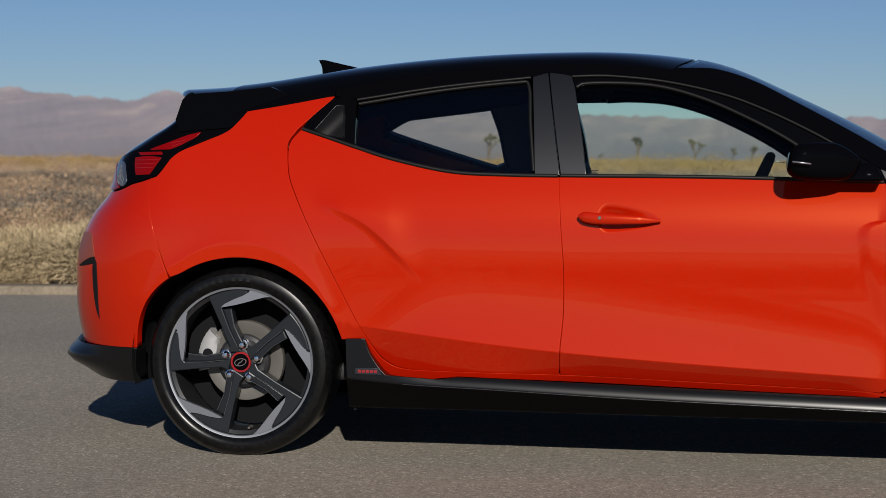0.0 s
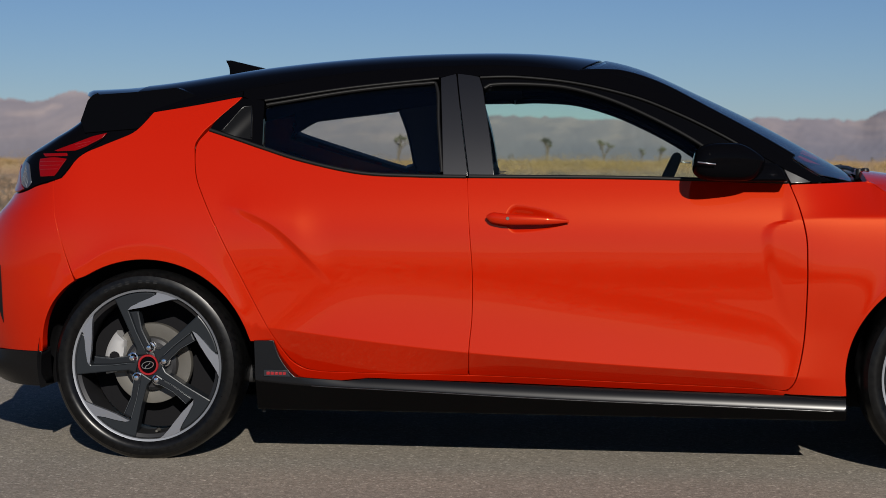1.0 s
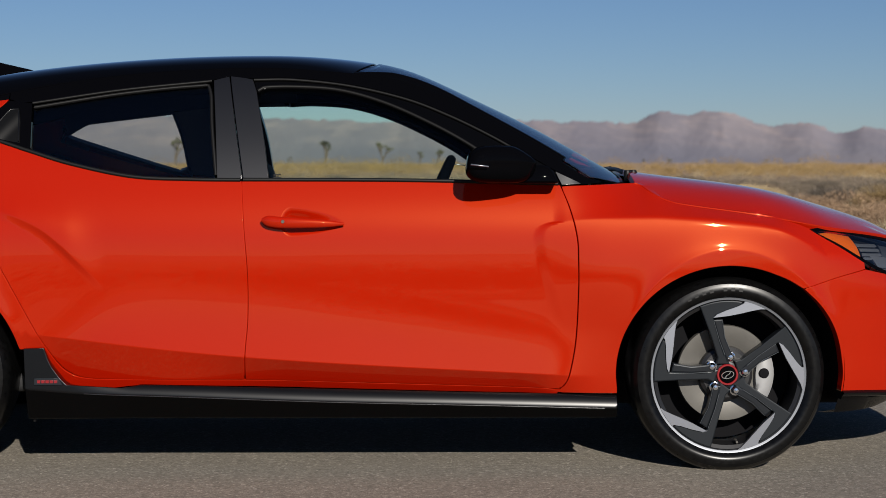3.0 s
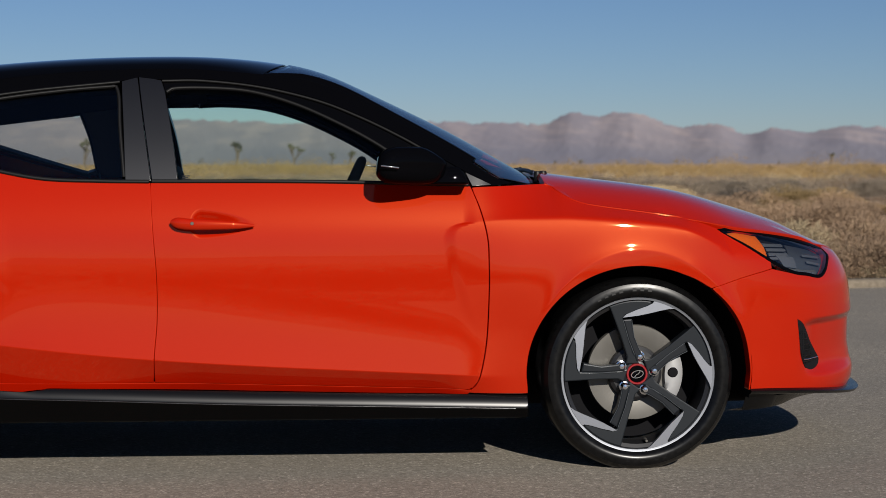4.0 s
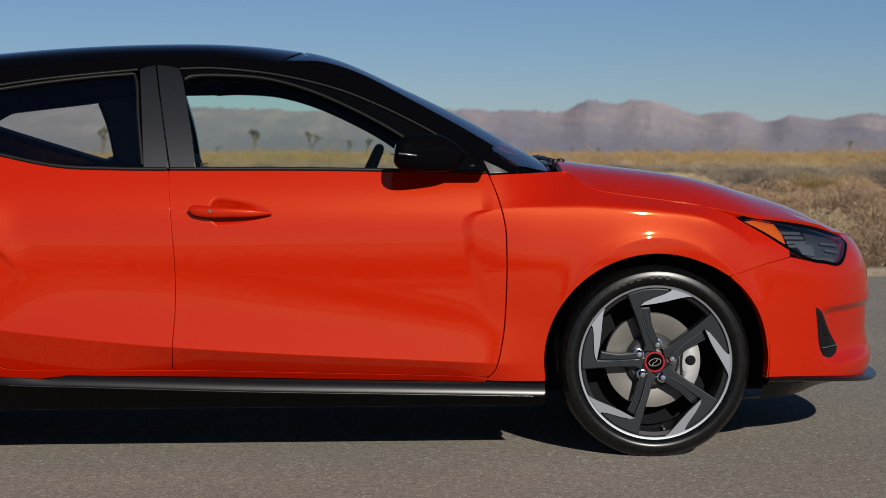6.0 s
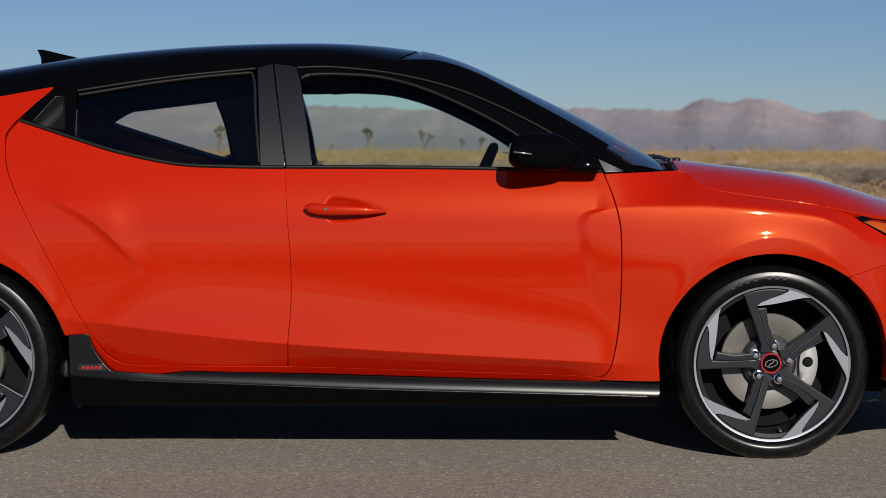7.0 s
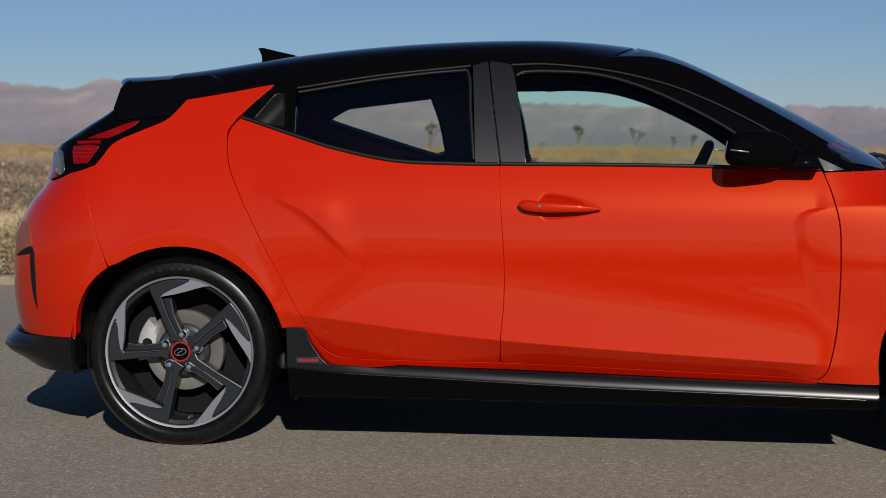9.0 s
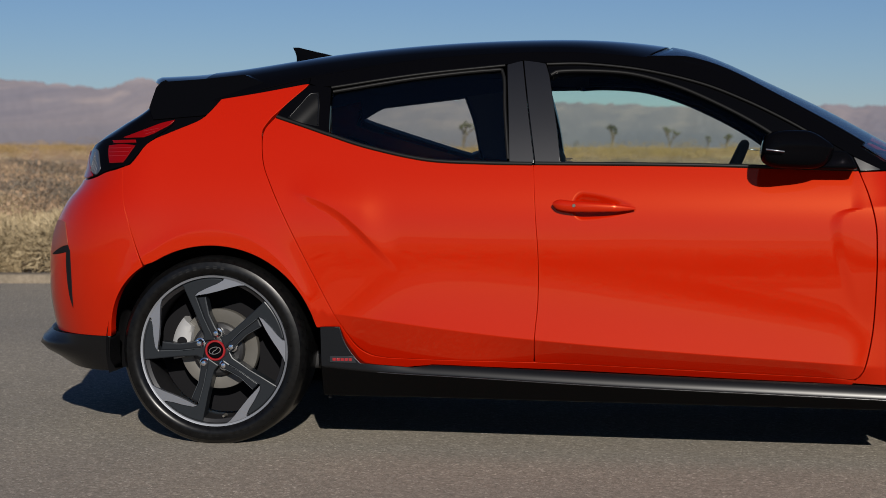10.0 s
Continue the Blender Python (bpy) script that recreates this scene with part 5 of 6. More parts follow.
def wheel(name, at, label, phase, caliper_angle, disc_r):
    w = new(name)
    w.parent = car
    w.matrix_basis = at
    w["label"] = label
    tyre = lathe("tyre", [(0.246, 0.10), (0.254, 0.108), (0.270, 0.113), (0.290, 0.108), (0.307, 0.098), (0.316, 0.084), (0.3185, 0.06), (0.319, 0.0), (0.3185, -0.06), (0.316, -0.084), (0.309, -0.098), (0.301, -0.1065), (0.299, -0.1095), (0.293, -0.1115), (0.282, -0.1140), (0.274, -0.1140), (0.266, -0.1110), (0.260, -0.1065), (0.2545, -0.10), (0.248, -0.09)], RUBBER, w, "low-profile black tyre", 144)
    # the tyre stands flat on the ground
    for v in tyre.data.vertices:
        v.co.z = max(v.co.z, 0.0005 - at.translation.z)
    for i, (a0, n) in enumerate(((118, 7), (298, 7))):
        for j in range(n):
            a = radians(a0 - j * 5.2 - (4 if j > 3 else 0))
            bm = bmesh.new()
            vs = []
            for da, r in ((-0.022, 0.276), (0.022, 0.276), (0.022, 0.287), (-0.022, 0.287)):
                vs.append(bm.verts.new((r * math.cos(a + da), -0.1146 + (r - 0.276) * 0.12, r * math.sin(a + da))))
            f = bm.faces.new(vs)
            r2 = bmesh.ops.extrude_face_region(bm, geom=[f])
            for v in r2["geom"]:
                if isinstance(v, bmesh.types.BMVert):
                    v.co.y += 0.004
            bmesh.ops.recalc_face_normals(bm, faces=bm.faces)
            part("sidewall_mark", bm, RUBBER_MARK, tyre, smooth=False)
    rim = lathe("rim", [(0.248, 0.10), (0.240, 0.095), (0.230, 0.03), (0.225, -0.04), (0.231, -0.083), (0.2425, -0.090), (0.2435, -0.094)], BARREL, w, "black rim barrel", 72)
    lathe("rim_flange", [(0.2435, -0.085), (0.2462, -0.0965), (0.2470, -0.0978), (0.2510, -0.0984), (0.2530, -0.0988), (0.2550, -0.0995), (0.2562, -0.0995), (0.2575, -0.096)], ALLOY_LIP, rim, "machined silver rim edge", 96)
    for k in range(5):
        turn = pose(0, 0, 0, 0, -(phase - 106.5 + 72 * k), 0)
        # front face out to the hook along the rim, sloping flank beside it, cut blade in the hook
        sp = plate("spoke", polar([(-20, 18), (-18, 30), (-30, 66), (-48, 113)] + sweep(128.3, 113.0, 79.5, 9) + [(22, 121), (13, 116.5), (-4, 110.5), (-22, 103), (-26, 97), (-15, 60), (-4, 32), (4, 18)]), -0.0955, -0.050, ALLOY_GREY, rim, "dark grey alloy spoke", 0.004)
        sp.matrix_basis = turn
        for v in sp.data.vertices:
            v.co.y += 0.014 * max(0.0, 1 - math.hypot(v.co.x, v.co.z) / 0.16)
        plate("spoke_flank", polar([(-2, 22), (-6, 34), (-16, 60), (-26, 95), (-10, 96), (-5, 64), (4, 43), (12, 28)]), -0.0885, -0.050, ALLOY_FLANK, sp, "", 0.005)
        # thin brighter tubes added as highlight lines on spoke and flank
        tube("crease_glint", [(x, -0.0945, z) for x, z in polar([(-6, 35), (-16, 60), (-26, 94)])], 0.0010, SPOKE_GLINT, sp, "", sides=6)
        tube("flank_glint", [(x, -0.0880, z) for x, z in polar([(-10.5, 95), (-6, 65), (3, 43.5), (9, 32)])], 0.0009, SPOKE_GLINT, sp, "", sides=6)
        blade = plate("machined_blade", polar([(-27, 99), (0.5, 102.4), (21, 106.5), (38, 110.5), (54, 113.5)] + sweep(129.5, 61.0, 78.0, 8) + [(25.5, 123.5), (14, 118.0), (-4, 111.8), (-21, 104.5)]), -0.1008, -0.085, ALLOY_CUT, rim, "machined silver spoke face", 0.0)
        blade.matrix_basis = turn
        for v in blade.data.vertices:
            v.co.y += 0.9 * (math.hypot(v.co.x, v.co.z) - 0.215) ** 2
        a = radians(phase - 25 + 72 * k)
        nut = lathe("wheel_nut", [(0.0, -0.0925), (0.008, -0.0912), (0.0122, -0.086), (0.0135, -0.079), (0.0145, -0.0765), (0.0180, -0.0755), (0.0195, -0.066), (0.0195, -0.050)], CHROME, rim, "", 12)
        nut.matrix_basis = pose(0.058 * math.cos(a), 0, 0.058 * math.sin(a))
    lathe("hub", [(0.0, -0.076), (0.038, -0.076), (0.045, -0.073), (0.054, -0.064), (0.064, -0.040)], ALLOY_GREY, rim, "dark grey hub", 48)
    cap = lathe("centre_cap", [(0.0, -0.0825), (0.026, -0.0815), (0.0275, -0.080), (0.0275, -0.07)], GLOSS_BLACK, rim, "black centre cap with silver emblem", 40)
    lathe("red_ring", [(0.0275, -0.0805), (0.029, -0.0830), (0.0335, -0.0830), (0.0352, -0.0805), (0.0352, -0.068)], RED_TRIM, cap, "red ring", 48)
    ell = []
    for i in range(28):
        t = 2 * math.pi * i / 28
        ell.append((0.0195 * math.cos(t), -0.0845, 0.0118 * math.sin(t) + 0.003 * math.cos(t)))
    tube("emblem", ell, 0.0021, CHROME, cap, "plain silver oval emblem", sides=6, closed=True)
    tube("emblem_bar", [(-0.009, -0.0845, -0.009), (-0.003, -0.0845, -0.001), (0.003, -0.0845, 0.001), (0.009, -0.0845, 0.009)], 0.0024, CHROME, cap, "", sides=6)
    lathe("valve", [(0.0, -0.020), (0.004, -0.02), (0.005, 0.0), (0.007, 0.01)], STEEL, rim, "", 10).matrix_basis = pose(0.222 * math.cos(radians(-82)), -0.072, 0.222 * math.sin(radians(-82)), 0, 0, 0)
    # added dark disc gives the shade between the spokes
    lathe("dust_shield", [(0.0, 0.046), (0.20, 0.046), (0.226, 0.050), (0.226, 0.056), (0.0, 0.056)], DARK, w, "", 48)
    disc = lathe("brake_disc", [(0.070, -0.012), (0.076, -0.030), (0.080, -0.032), (disc_r - 0.002, -0.032), (disc_r, -0.028), (disc_r, -0.008), (0.07, -0.008)], STEEL, w, "worn steel brake disc", 64)
    lathe("disc_bell", [(0.0, -0.058), (0.078, -0.056), (0.088, -0.050), (0.092, -0.030)], BARREL, disc, "", 40)
    bm = bmesh.new()
    rows = []
    for a in np.linspace(-0.48, 0.48, 9):
        e = 0.004 * abs(a) ** 2 * 20
        rows.append([bm.verts.new((r * math.cos(a), y, r * math.sin(a))) for r, y in ((0.094 + e, -0.034), (0.098 + e, -0.052), (0.118, -0.058), (0.146, -0.056), (0.159, -0.046), (0.163, -0.02), (0.157, 0.02))])
    for a, b in zip(rows, rows[1:]):
        for k in range(6):
            bm.faces.new((a[k], a[k + 1], b[k + 1], b[k]))
    bm.faces.new(rows[0])
    bm.faces.new(rows[-1])
    bmesh.ops.recalc_face_normals(bm, faces=bm.faces)
    cal = part("brake_caliper", bm, CALIPER, w, "cast grey brake caliper", True, 0.7)
    cal.matrix_basis = pose(0, 0, 0, 0, -caliper_angle, 0)
    # dark disc stands in for the shade inside the piston hole
    lathe("piston_boss", [(0.0, -0.064), (0.014, -0.063), (0.017, -0.058), (0.017, -0.04)], DARK, cal, "", 20).matrix_basis = pose(0.124, 0, 0.006)
    return w


WY = 0.775
wheel("rear_wheel", pose(0.001, -WY, 0.3125), "rear wheel with dark five-spoke alloy rim", 110, 166, 0.136)
wheel("front_wheel", pose(2.6455, -WY, 0.3100), "front wheel with dark five-spoke alloy rim", 106.5, -2, 0.158)
wheel("rear_wheel", pose(0.001, WY, 0.3125, 0, 0, 180), "rear wheel with dark five-spoke alloy rim", 110, 14, 0.136)
wheel("front_wheel", pose(2.6455, WY, 0.3100, 0, 0, 180), "front wheel with dark five-spoke alloy rim", 110, 180, 0.158)

# ---- cabin ----
block("cabin_floor", (0.2, -0.72, 0.24), (2.3, 0.72, 0.30), CABIN, car, bevel=0.02)
for s in (-1, 1):
    bm = bmesh.new()
    rows = [[bm.verts.new((x, s * (float(half_width(z)) - 0.075), z)) for x in np.linspace(0.45, 2.2, 20)] for z in (0.28, 0.6, 0.85, 0.90)]
    rows.append([bm.verts.new((x, s * (float(half_width(0.93)) - 0.02), 0.908 if s > 0 else 0.932)) for x in np.linspace(0.45, 2.2, 20)])
    for a, b in zip(rows, rows[1:]):
        for k in range(19):
            bm.faces.new((a[k], a[k + 1], b[k + 1], b[k]))
    bmesh.ops.recalc_face_normals(bm, faces=bm.faces)
    part("door_lining", bm, CABIN, car)
    seat = new("front_seat")
    seat.parent = car
    seat["label"] = "dark fabric front seat"
    y = s * 0.37
    block("cushion", (1.10, y - 0.25, 0.34), (1.60, y + 0.25, 0.50), SEAT, seat, bevel=0.05)
    back = block("backrest", (-0.07, y - 0.24, 0.0), (0.07, y + 0.24, 0.60), SEAT, seat, bevel=0.05, taper=(0.7, 0.8))
    back.matrix_basis = pose(1.15, 0, 0.42, 0, -14, 0)
    rest = block("headrest", (-0.045, y - 0.12, 0.61), (0.045, y + 0.12, 0.74), SEAT, back, bevel=0.04)
    panel_x = block("insert", (0.045, y - 0.12, 0.08), (0.078, y + 0.12, 0.52), SEAT_GREY, back, bevel=0.01)
bench = new("rear_bench")
bench.parent = car
bench["label"] = "dark rear bench seat"
block("cushion", (0.25, -0.62, 0.34), (0.75, 0.62, 0.48), SEAT, bench, bevel=0.05)
bb = block("backrest", (-0.07, -0.60, 0.0), (0.07, 0.60, 0.50), SEAT, bench, bevel=0.05)
bb.matrix_basis = pose(0.25, 0, 0.42, 0, -22, 0)
for y in (-0.33, 0.33):
    block("headrest", (-0.04, y - 0.13, 0.50), (0.04, y + 0.13, 0.62), SEAT, bb, bevel=0.035)
block("boot_floor", (-0.55, -0.60, 0.50), (0.20, 0.60, 0.56), CABIN, car, bevel=0.02)
block("dashboard", (1.88, -0.72, 0.62), (2.32, 0.72, 0.915), CABIN, car, "dark dashboard", bevel=0.06)
wheel_ring = [(0.0, 0.185 * math.cos(a), 0.185 * math.sin(a)) for a in np.linspace(0, 2 * math.pi, 48, endpoint=False)]
steer = tube("steering_wheel", wheel_ring, 0.019, SEAT, car, "black steering wheel", sides=10, closed=True)
steer.matrix_basis = pose(1.700, 0.37, 0.845, 0, 24, 0)
tube("steering_spoke", [(0.0, -0.18, 0), (0.01, -0.05, -0.005), (0.01, 0.05, -0.005), (0.0, 0.18, 0)], 0.018, CABIN, steer)
tube("steering_column", [(0.01, 0, 0), (0.25, 0, -0.02)], 0.05, CABIN, steer)

# ---- ground ----
def height(x, y):
    """Lie of the desert soil."""
    d = kerb_side(x, y)
    k = min(max((d - 2.5) / 6, 0), 1)
    return -0.06 + 0.12 * min(max((d - 2.2) / 2.0, 0), 1) + k * (0.02 + 0.10 * noise.noise((x * 0.13, y * 0.13, 0.3)) + 0.05 * noise.noise((x * 0.5, y * 0.5, 2.0))) - 0.0


KERB = (Vector((-3.286, 5.213, 0)), Vector((6.124, 6.997, 0)))
along = (KERB[1] - KERB[0]).normalized()
across = Vector((-along.y, along.x, 0))


def kerb_side(x, y):
    return (Vector((x, y, 0)) - KERB[0]).dot(across)


# one sheet from the car's feet to the horizon
rings = [0, 2, 4, 6, 8, 10, 12, 14, 16, 18, 20, 22, 25, 28, 32, 36, 41, 47, 54, 62, 72, 85, 100, 125, 160, 210, 290, 420, 650, 1000, 1700, 2800, 4300]
N = 180
verts, faces = [], []
for r in rings:
    for k in range(N):
        a = 2 * math.pi * k / N
        x, y = 1.5 + r * math.sin(a), -1.0 + r * math.cos(a)
        verts.append((x, y, height(x, y)))
for i in range(len(rings) - 1):
    for k in range(N):
        l = (k + 1) % N
        faces.append((i * N + k, i * N + l, (i + 1) * N + l, (i + 1) * N + k))
put("ground", verts, faces, SAND, None, "")
tagged(bpy.data.objects["ground"], "pale brown desert soil reaching the horizon", "ground", kind="structure")

# asphalt apron up to the kerb
bm = bmesh.new()
c = KERB[0] + along * 5
cols = [-220, -120, -60, -30, -15, -8, -4, 0, 4, 8, 15, 30, 60, 120, 220]
rows_ = [0.0, -1, -2, -3, -4, -5, -6, -7, -8, -9, -10, -11, -12, -13, -14]
grid = [[bm.verts.new(c + along * u + across * v) for u in cols] for v in rows_]
for a, b in zip(grid, grid[1:]):
    for k in range(len(cols) - 1):
        bm.faces.new((a[k], b[k], b[k + 1], a[k + 1]))
bmesh.ops.recalc_face_normals(bm, faces=bm.faces)
r = bmesh.ops.extrude_face_region(bm, geom=list(bm.faces))
for v in r["geom"]:
    if isinstance(v, bmesh.types.BMVert):
        v.co.z = -0.10
bmesh.ops.recalc_face_normals(bm, faces=bm.faces)
road = part("road", bm, ASPHALT, None, "", False)
tagged(road, "grey sunlit asphalt with fine gravel grain", "road", kind="structure")

# kerb out of cast lengths
kerb = thing("kerb", "low weathered concrete kerb along the asphalt edge", "kerb", kind="structure")
bm = bmesh.new()
prof = [(0.004, -0.08), (0.004, 0.040), (0.015, 0.056), (0.04, 0.064), (0.17, 0.066), (0.20, 0.05), (0.21, -0.08)]
ends = []
for u in np.linspace(0.006, 2.994, 7):
    ends.append([bm.verts.new((u, v + random.uniform(-0.003, 0.003), z + random.uniform(-0.004, 0.004))) for v, z in prof])
for a, b in zip(ends, ends[1:]):
    for k in range(len(prof) - 1):
        bm.faces.new((a[k], b[k], b[k + 1], a[k + 1]))
bm.faces.new(ends[0])
bm.faces.new(ends[-1])
bmesh.ops.recalc_face_normals(bm, faces=bm.faces)
first = part("kerb_stone", bm, CONCRETE, kerb)
turn = math.degrees(math.atan2(along.y, along.x))
for i in range(-20, 26):
    ob = first if i == -20 else new("kerb_stone", first.data)
    ob.parent = kerb
    p = c + along * (3.0 * i)
    ob.matrix_basis = pose(p.x, p.y, random.uniform(-0.004, 0.004), 0, 0, turn)

# ---- mountains: two ranges round the plain ----
ridge = curve((-60, 1.6), (-40, 1.9), (-30, 2.1), (-23.8, 2.22), (-22.8, 2.14), (-21.7, 2.01), (-20.6, 1.95), (-19.7, 1.85), (-19.0, 2.04), (-18.4, 2.16), (-17.9, 2.08), (-14, 1.75), (-9, 1.62), (-4.8, 1.48), (-2.3, 1.41), (-0.4, 1.34), (0.5, 1.42), (2.5, 1.34), (4.4, 1.39), (5.6, 1.39), (7.5, 1.33), (8.6, 1.72), (9.4, 1.63), (10.4, 1.75), (11.3, 1.48), (12.2, 1.23), (13.4, 1.32), (14.4, 0.98), (15.2, 1.18), (16.3, 1.05), (17.6, 1.23), (18.7, 1.15), (19.9, 1.01), (24, 1.2), (32, 0.9), (45, 1.1), (60, 0.9))
EYE = Vector((1.6, -6.4, 1.0))


def range_mesh(name, label, a0, a1, count, crest, near, deep):
    verts, faces = [], []
    lv = 34
    for i in range(count):
        az = a0 + (a1 - a0) * i / (count - 1)
        e = max(float(crest(az)), 0.25)
        for j in range(lv):
            t = j / (lv - 1)
            d = near + (deep - near) * t
            prof = t ** 1.5
            ridges = noise.ridged_multi_fractal((az * 0.85, t * 1.6, 4.1), 0.8, 2.2, 8, 1.0, 1.9) - 1.0
            fine = noise.fractal((az * 6.0, t * 9.0, 1.7), 0.7, 2.1, 6)
            z = EYE.z + d * math.tan(radians(e)) * min(max(prof + (0.02 * ridges + 0.014 * fine) * t * (1 - t) * 4, 0.0), 0.30 + 0.66 * t) if j < lv - 1 else EYE.z + d * math.tan(radians(e + 0.085 * noise.fractal((az * 3.0, 0.5, 0.0), 0.7, 2.1, 6)))
            if j == 0:
                z = -6
            dd = d + 70 * noise.noise((az * 0.8, t * 2.0, 9.0)) * t * (1 - t) * 2
            verts.append((EYE.x + dd * math.sin(radians(az)), EYE.y + dd * math.cos(radians(az)), z))
    for i in range(count - 1):
        for j in range(lv - 1):
            a = i * lv + j
            faces.append((a, a + lv, a + lv + 1, a + 1))
    ob = put(name, verts, faces, HAZED_ROCK, None, "", True)
    return tagged(ob, label, "mountains", kind="structure")


range_mesh("backdrop_mountains", "far pink-brown desert mountains with haze in their colour", -62, 62, 1500, ridge, 2300, 3900)
range_mesh("backdrop_mountains", "far low desert hills with haze in their colour", 62, 298, 300, lambda a: 1.3 + 0.7 * noise.noise((a * 0.07, 3.3, 0)) + 0.25 * noise.noise((a * 0.4, 1.3, 0)), 2300, 3900)


# ---- desert scrub ----
def twig_cloud(seed, kind, blades):
    """Vertices and faces of one shrub about 1 m wide: fine stems and leaves that fan out of the root."""
    rnd = random.Random(seed)
    vs, fs = [], []
    lobes = [(rnd.uniform(-0.28, 0.28), rnd.uniform(-0.28, 0.28), rnd.uniform(0.6, 1.0), rnd.uniform(0.5, 1.0)) for i in range(5)]
    for i in range(blades):
        lx, ly, ls, lh = rnd.choice(lobes)
        a = rnd.uniform(0, 2 * math.pi)
        if kind == "grass":
            el = radians(rnd.uniform(38, 88))
            length = rnd.uniform(0.30, 0.62) * lh
            bx, by, bz = lx * 0.8 + rnd.gauss(0, 0.06), ly * 0.8 + rnd.gauss(0, 0.06), 0.0
            w = rnd.uniform(0.003, 0.007)
            dx, dy, dz = math.cos(a) * math.cos(el), math.sin(a) * math.cos(el), math.sin(el)
            n = len(vs)
            px, py = -math.sin(a) * w, math.cos(a) * w
            mx, my, mz = bx + dx * length * 0.6, by + dy * length * 0.6, bz + dz * length * 0.65
            tx, ty, tz = bx + dx * length * 1.1, by + dy * length * 1.1, bz + dz * length * 0.95
            vs += [(bx - px, by - py, bz), (bx + px, by + py, bz), (mx + px, my + py, mz), (mx - px, my - py, mz), (tx, ty, tz)]
            fs += [(n, n + 1, n + 2, n + 3), (n + 3, n + 2, n + 4)]
        else:
            # a small leafy twig somewhere in a lobe, pointing outwards
            el = math.asin(rnd.uniform(-0.75, 1.0))
            rr = ls * 0.34 * rnd.uniform(0.35, 1.0) ** 0.5
            dx, dy, dz = math.cos(a) * math.cos(el), math.sin(a) * math.cos(el), math.sin(el)
            cx, cy, cz = lx + dx * rr, ly + dy * rr, 0.08 + (0.30 * lh) * 0.55 + dz * rr * 0.85 * lh
            ux, uy, uz = dx + rnd.gauss(0, 0.5), dy + rnd.gauss(0, 0.5), dz + 0.35 + rnd.gauss(0, 0.4)
            m = math.sqrt(ux * ux + uy * uy + uz * uz) + 1e-6
            length = rnd.uniform(0.022, 0.062)
            ux, uy, uz = ux / m * length, uy / m * length, uz / m * length
            w = rnd.uniform(0.002, 0.0046)
            sx, sy, sz = rnd.gauss(0, 1), rnd.gauss(0, 1), rnd.gauss(0, 1)
            m = math.sqrt(sx * sx + sy * sy + sz * sz) + 1e-6
            sx, sy, sz = sx / m * w, sy / m * w, sz / m * w
            n = len(vs)
            cz = max(cz, 0.02)
            vs += [(cx - sx, cy - sy, cz - sz), (cx + sx, cy + sy, cz + sz), (cx + ux, cy + uy, cz + uz)]
            fs += [(n, n + 1, n + 2)]
    return vs, fs


SHRUBS = []
for i, (kind, mat, label, count) in enumerate((("grass", STRAW, "clump of dry straw-coloured bunch grass", 1500), ("leaf", STRAW, "round straw-coloured dry bush", 5600), ("leaf", SAGE, "grey-brown sage bush on the desert soil", 5600), ("leaf", SAGE, "grey-brown sage bush on the desert soil", 5200),
                                             ("leaf", OLIVE, "yellow-olive bush on the desert soil", 5200), ("leaf", BROWN, "dry brown bush on the desert soil", 5400), ("leaf", BROWN, "dry brown bush on the desert soil", 5000))):
    vs, fs = twig_cloud(11 + i, kind, count * 2)
    me = bpy.data.meshes.new("shrub")
    me.from_pydata(vs, [], fs)
    me.materials.append(mat)
    SHRUBS.append((me, label))

rnd = random.Random(5)
placed = []
tries = 0
# large dry bushes close to the kerb
for x, y, size, tall, kind in ((-4.05, 6.0, 1.25, 1.25, 1), (-3.25, 6.3, 1.35, 1.35, 1), (-2.75, 6.9, 1.1, 1.2, 0), (-4.6, 6.9, 1.2, 1.0, 5), (6.35, 7.9, 1.1, 1.0, 5), (7.15, 8.1, 1.3, 0.95, 6), (6.0, 9.4, 1.3, 1.25, 1), (8.0, 9.2, 1.4, 1.0, 5), (7.0, 10.2, 1.4, 1.1, 6), (8.4, 11.2, 1.5, 1.0, 2)):
    placed.append((x, y, size))
    me, label = SHRUBS[kind]
    ob = tagged(new("shrub", me), label, "shrub", "desert shrubs behind the kerb")
    ob.matrix_basis = Matrix.LocRotScale((x, y, height(x, y) - 0.02), Euler((0, 0, rnd.uniform(0, 6.28))), (size * 1.15, size * 1.15, tall))
# a ragged row of dry clumps right behind the kerb
for i in range(34):
    az = radians(rnd.uniform(-26, -13) if i % 3 == 0 else rnd.uniform(6, 24))
    d = 12.0
    while kerb_side(EYE.x + d * math.sin(az), EYE.y + d * math.cos(az)) < 0.5:
        d += 0.1
    d += rnd.uniform(0.1, 1.6)
    x, y, size = EYE.x + d * math.sin(az), EYE.y + d * math.cos(az), rnd.uniform(0.5, 1.1)
    placed.append((x, y, size * 0.6))
    me, label = SHRUBS[rnd.choice((0, 0, 0, 1, 1, 5, 2))]
    ob = tagged(new("shrub", me), label, "shrub", "desert shrubs behind the kerb")
    ob.matrix_basis = Matrix.LocRotScale((x, y, height(x, y) - 0.02), Euler((0, 0, rnd.uniform(0, 6.28))), (size * 1.2, size * 1.2, size * rnd.uniform(0.6, 1.0)))
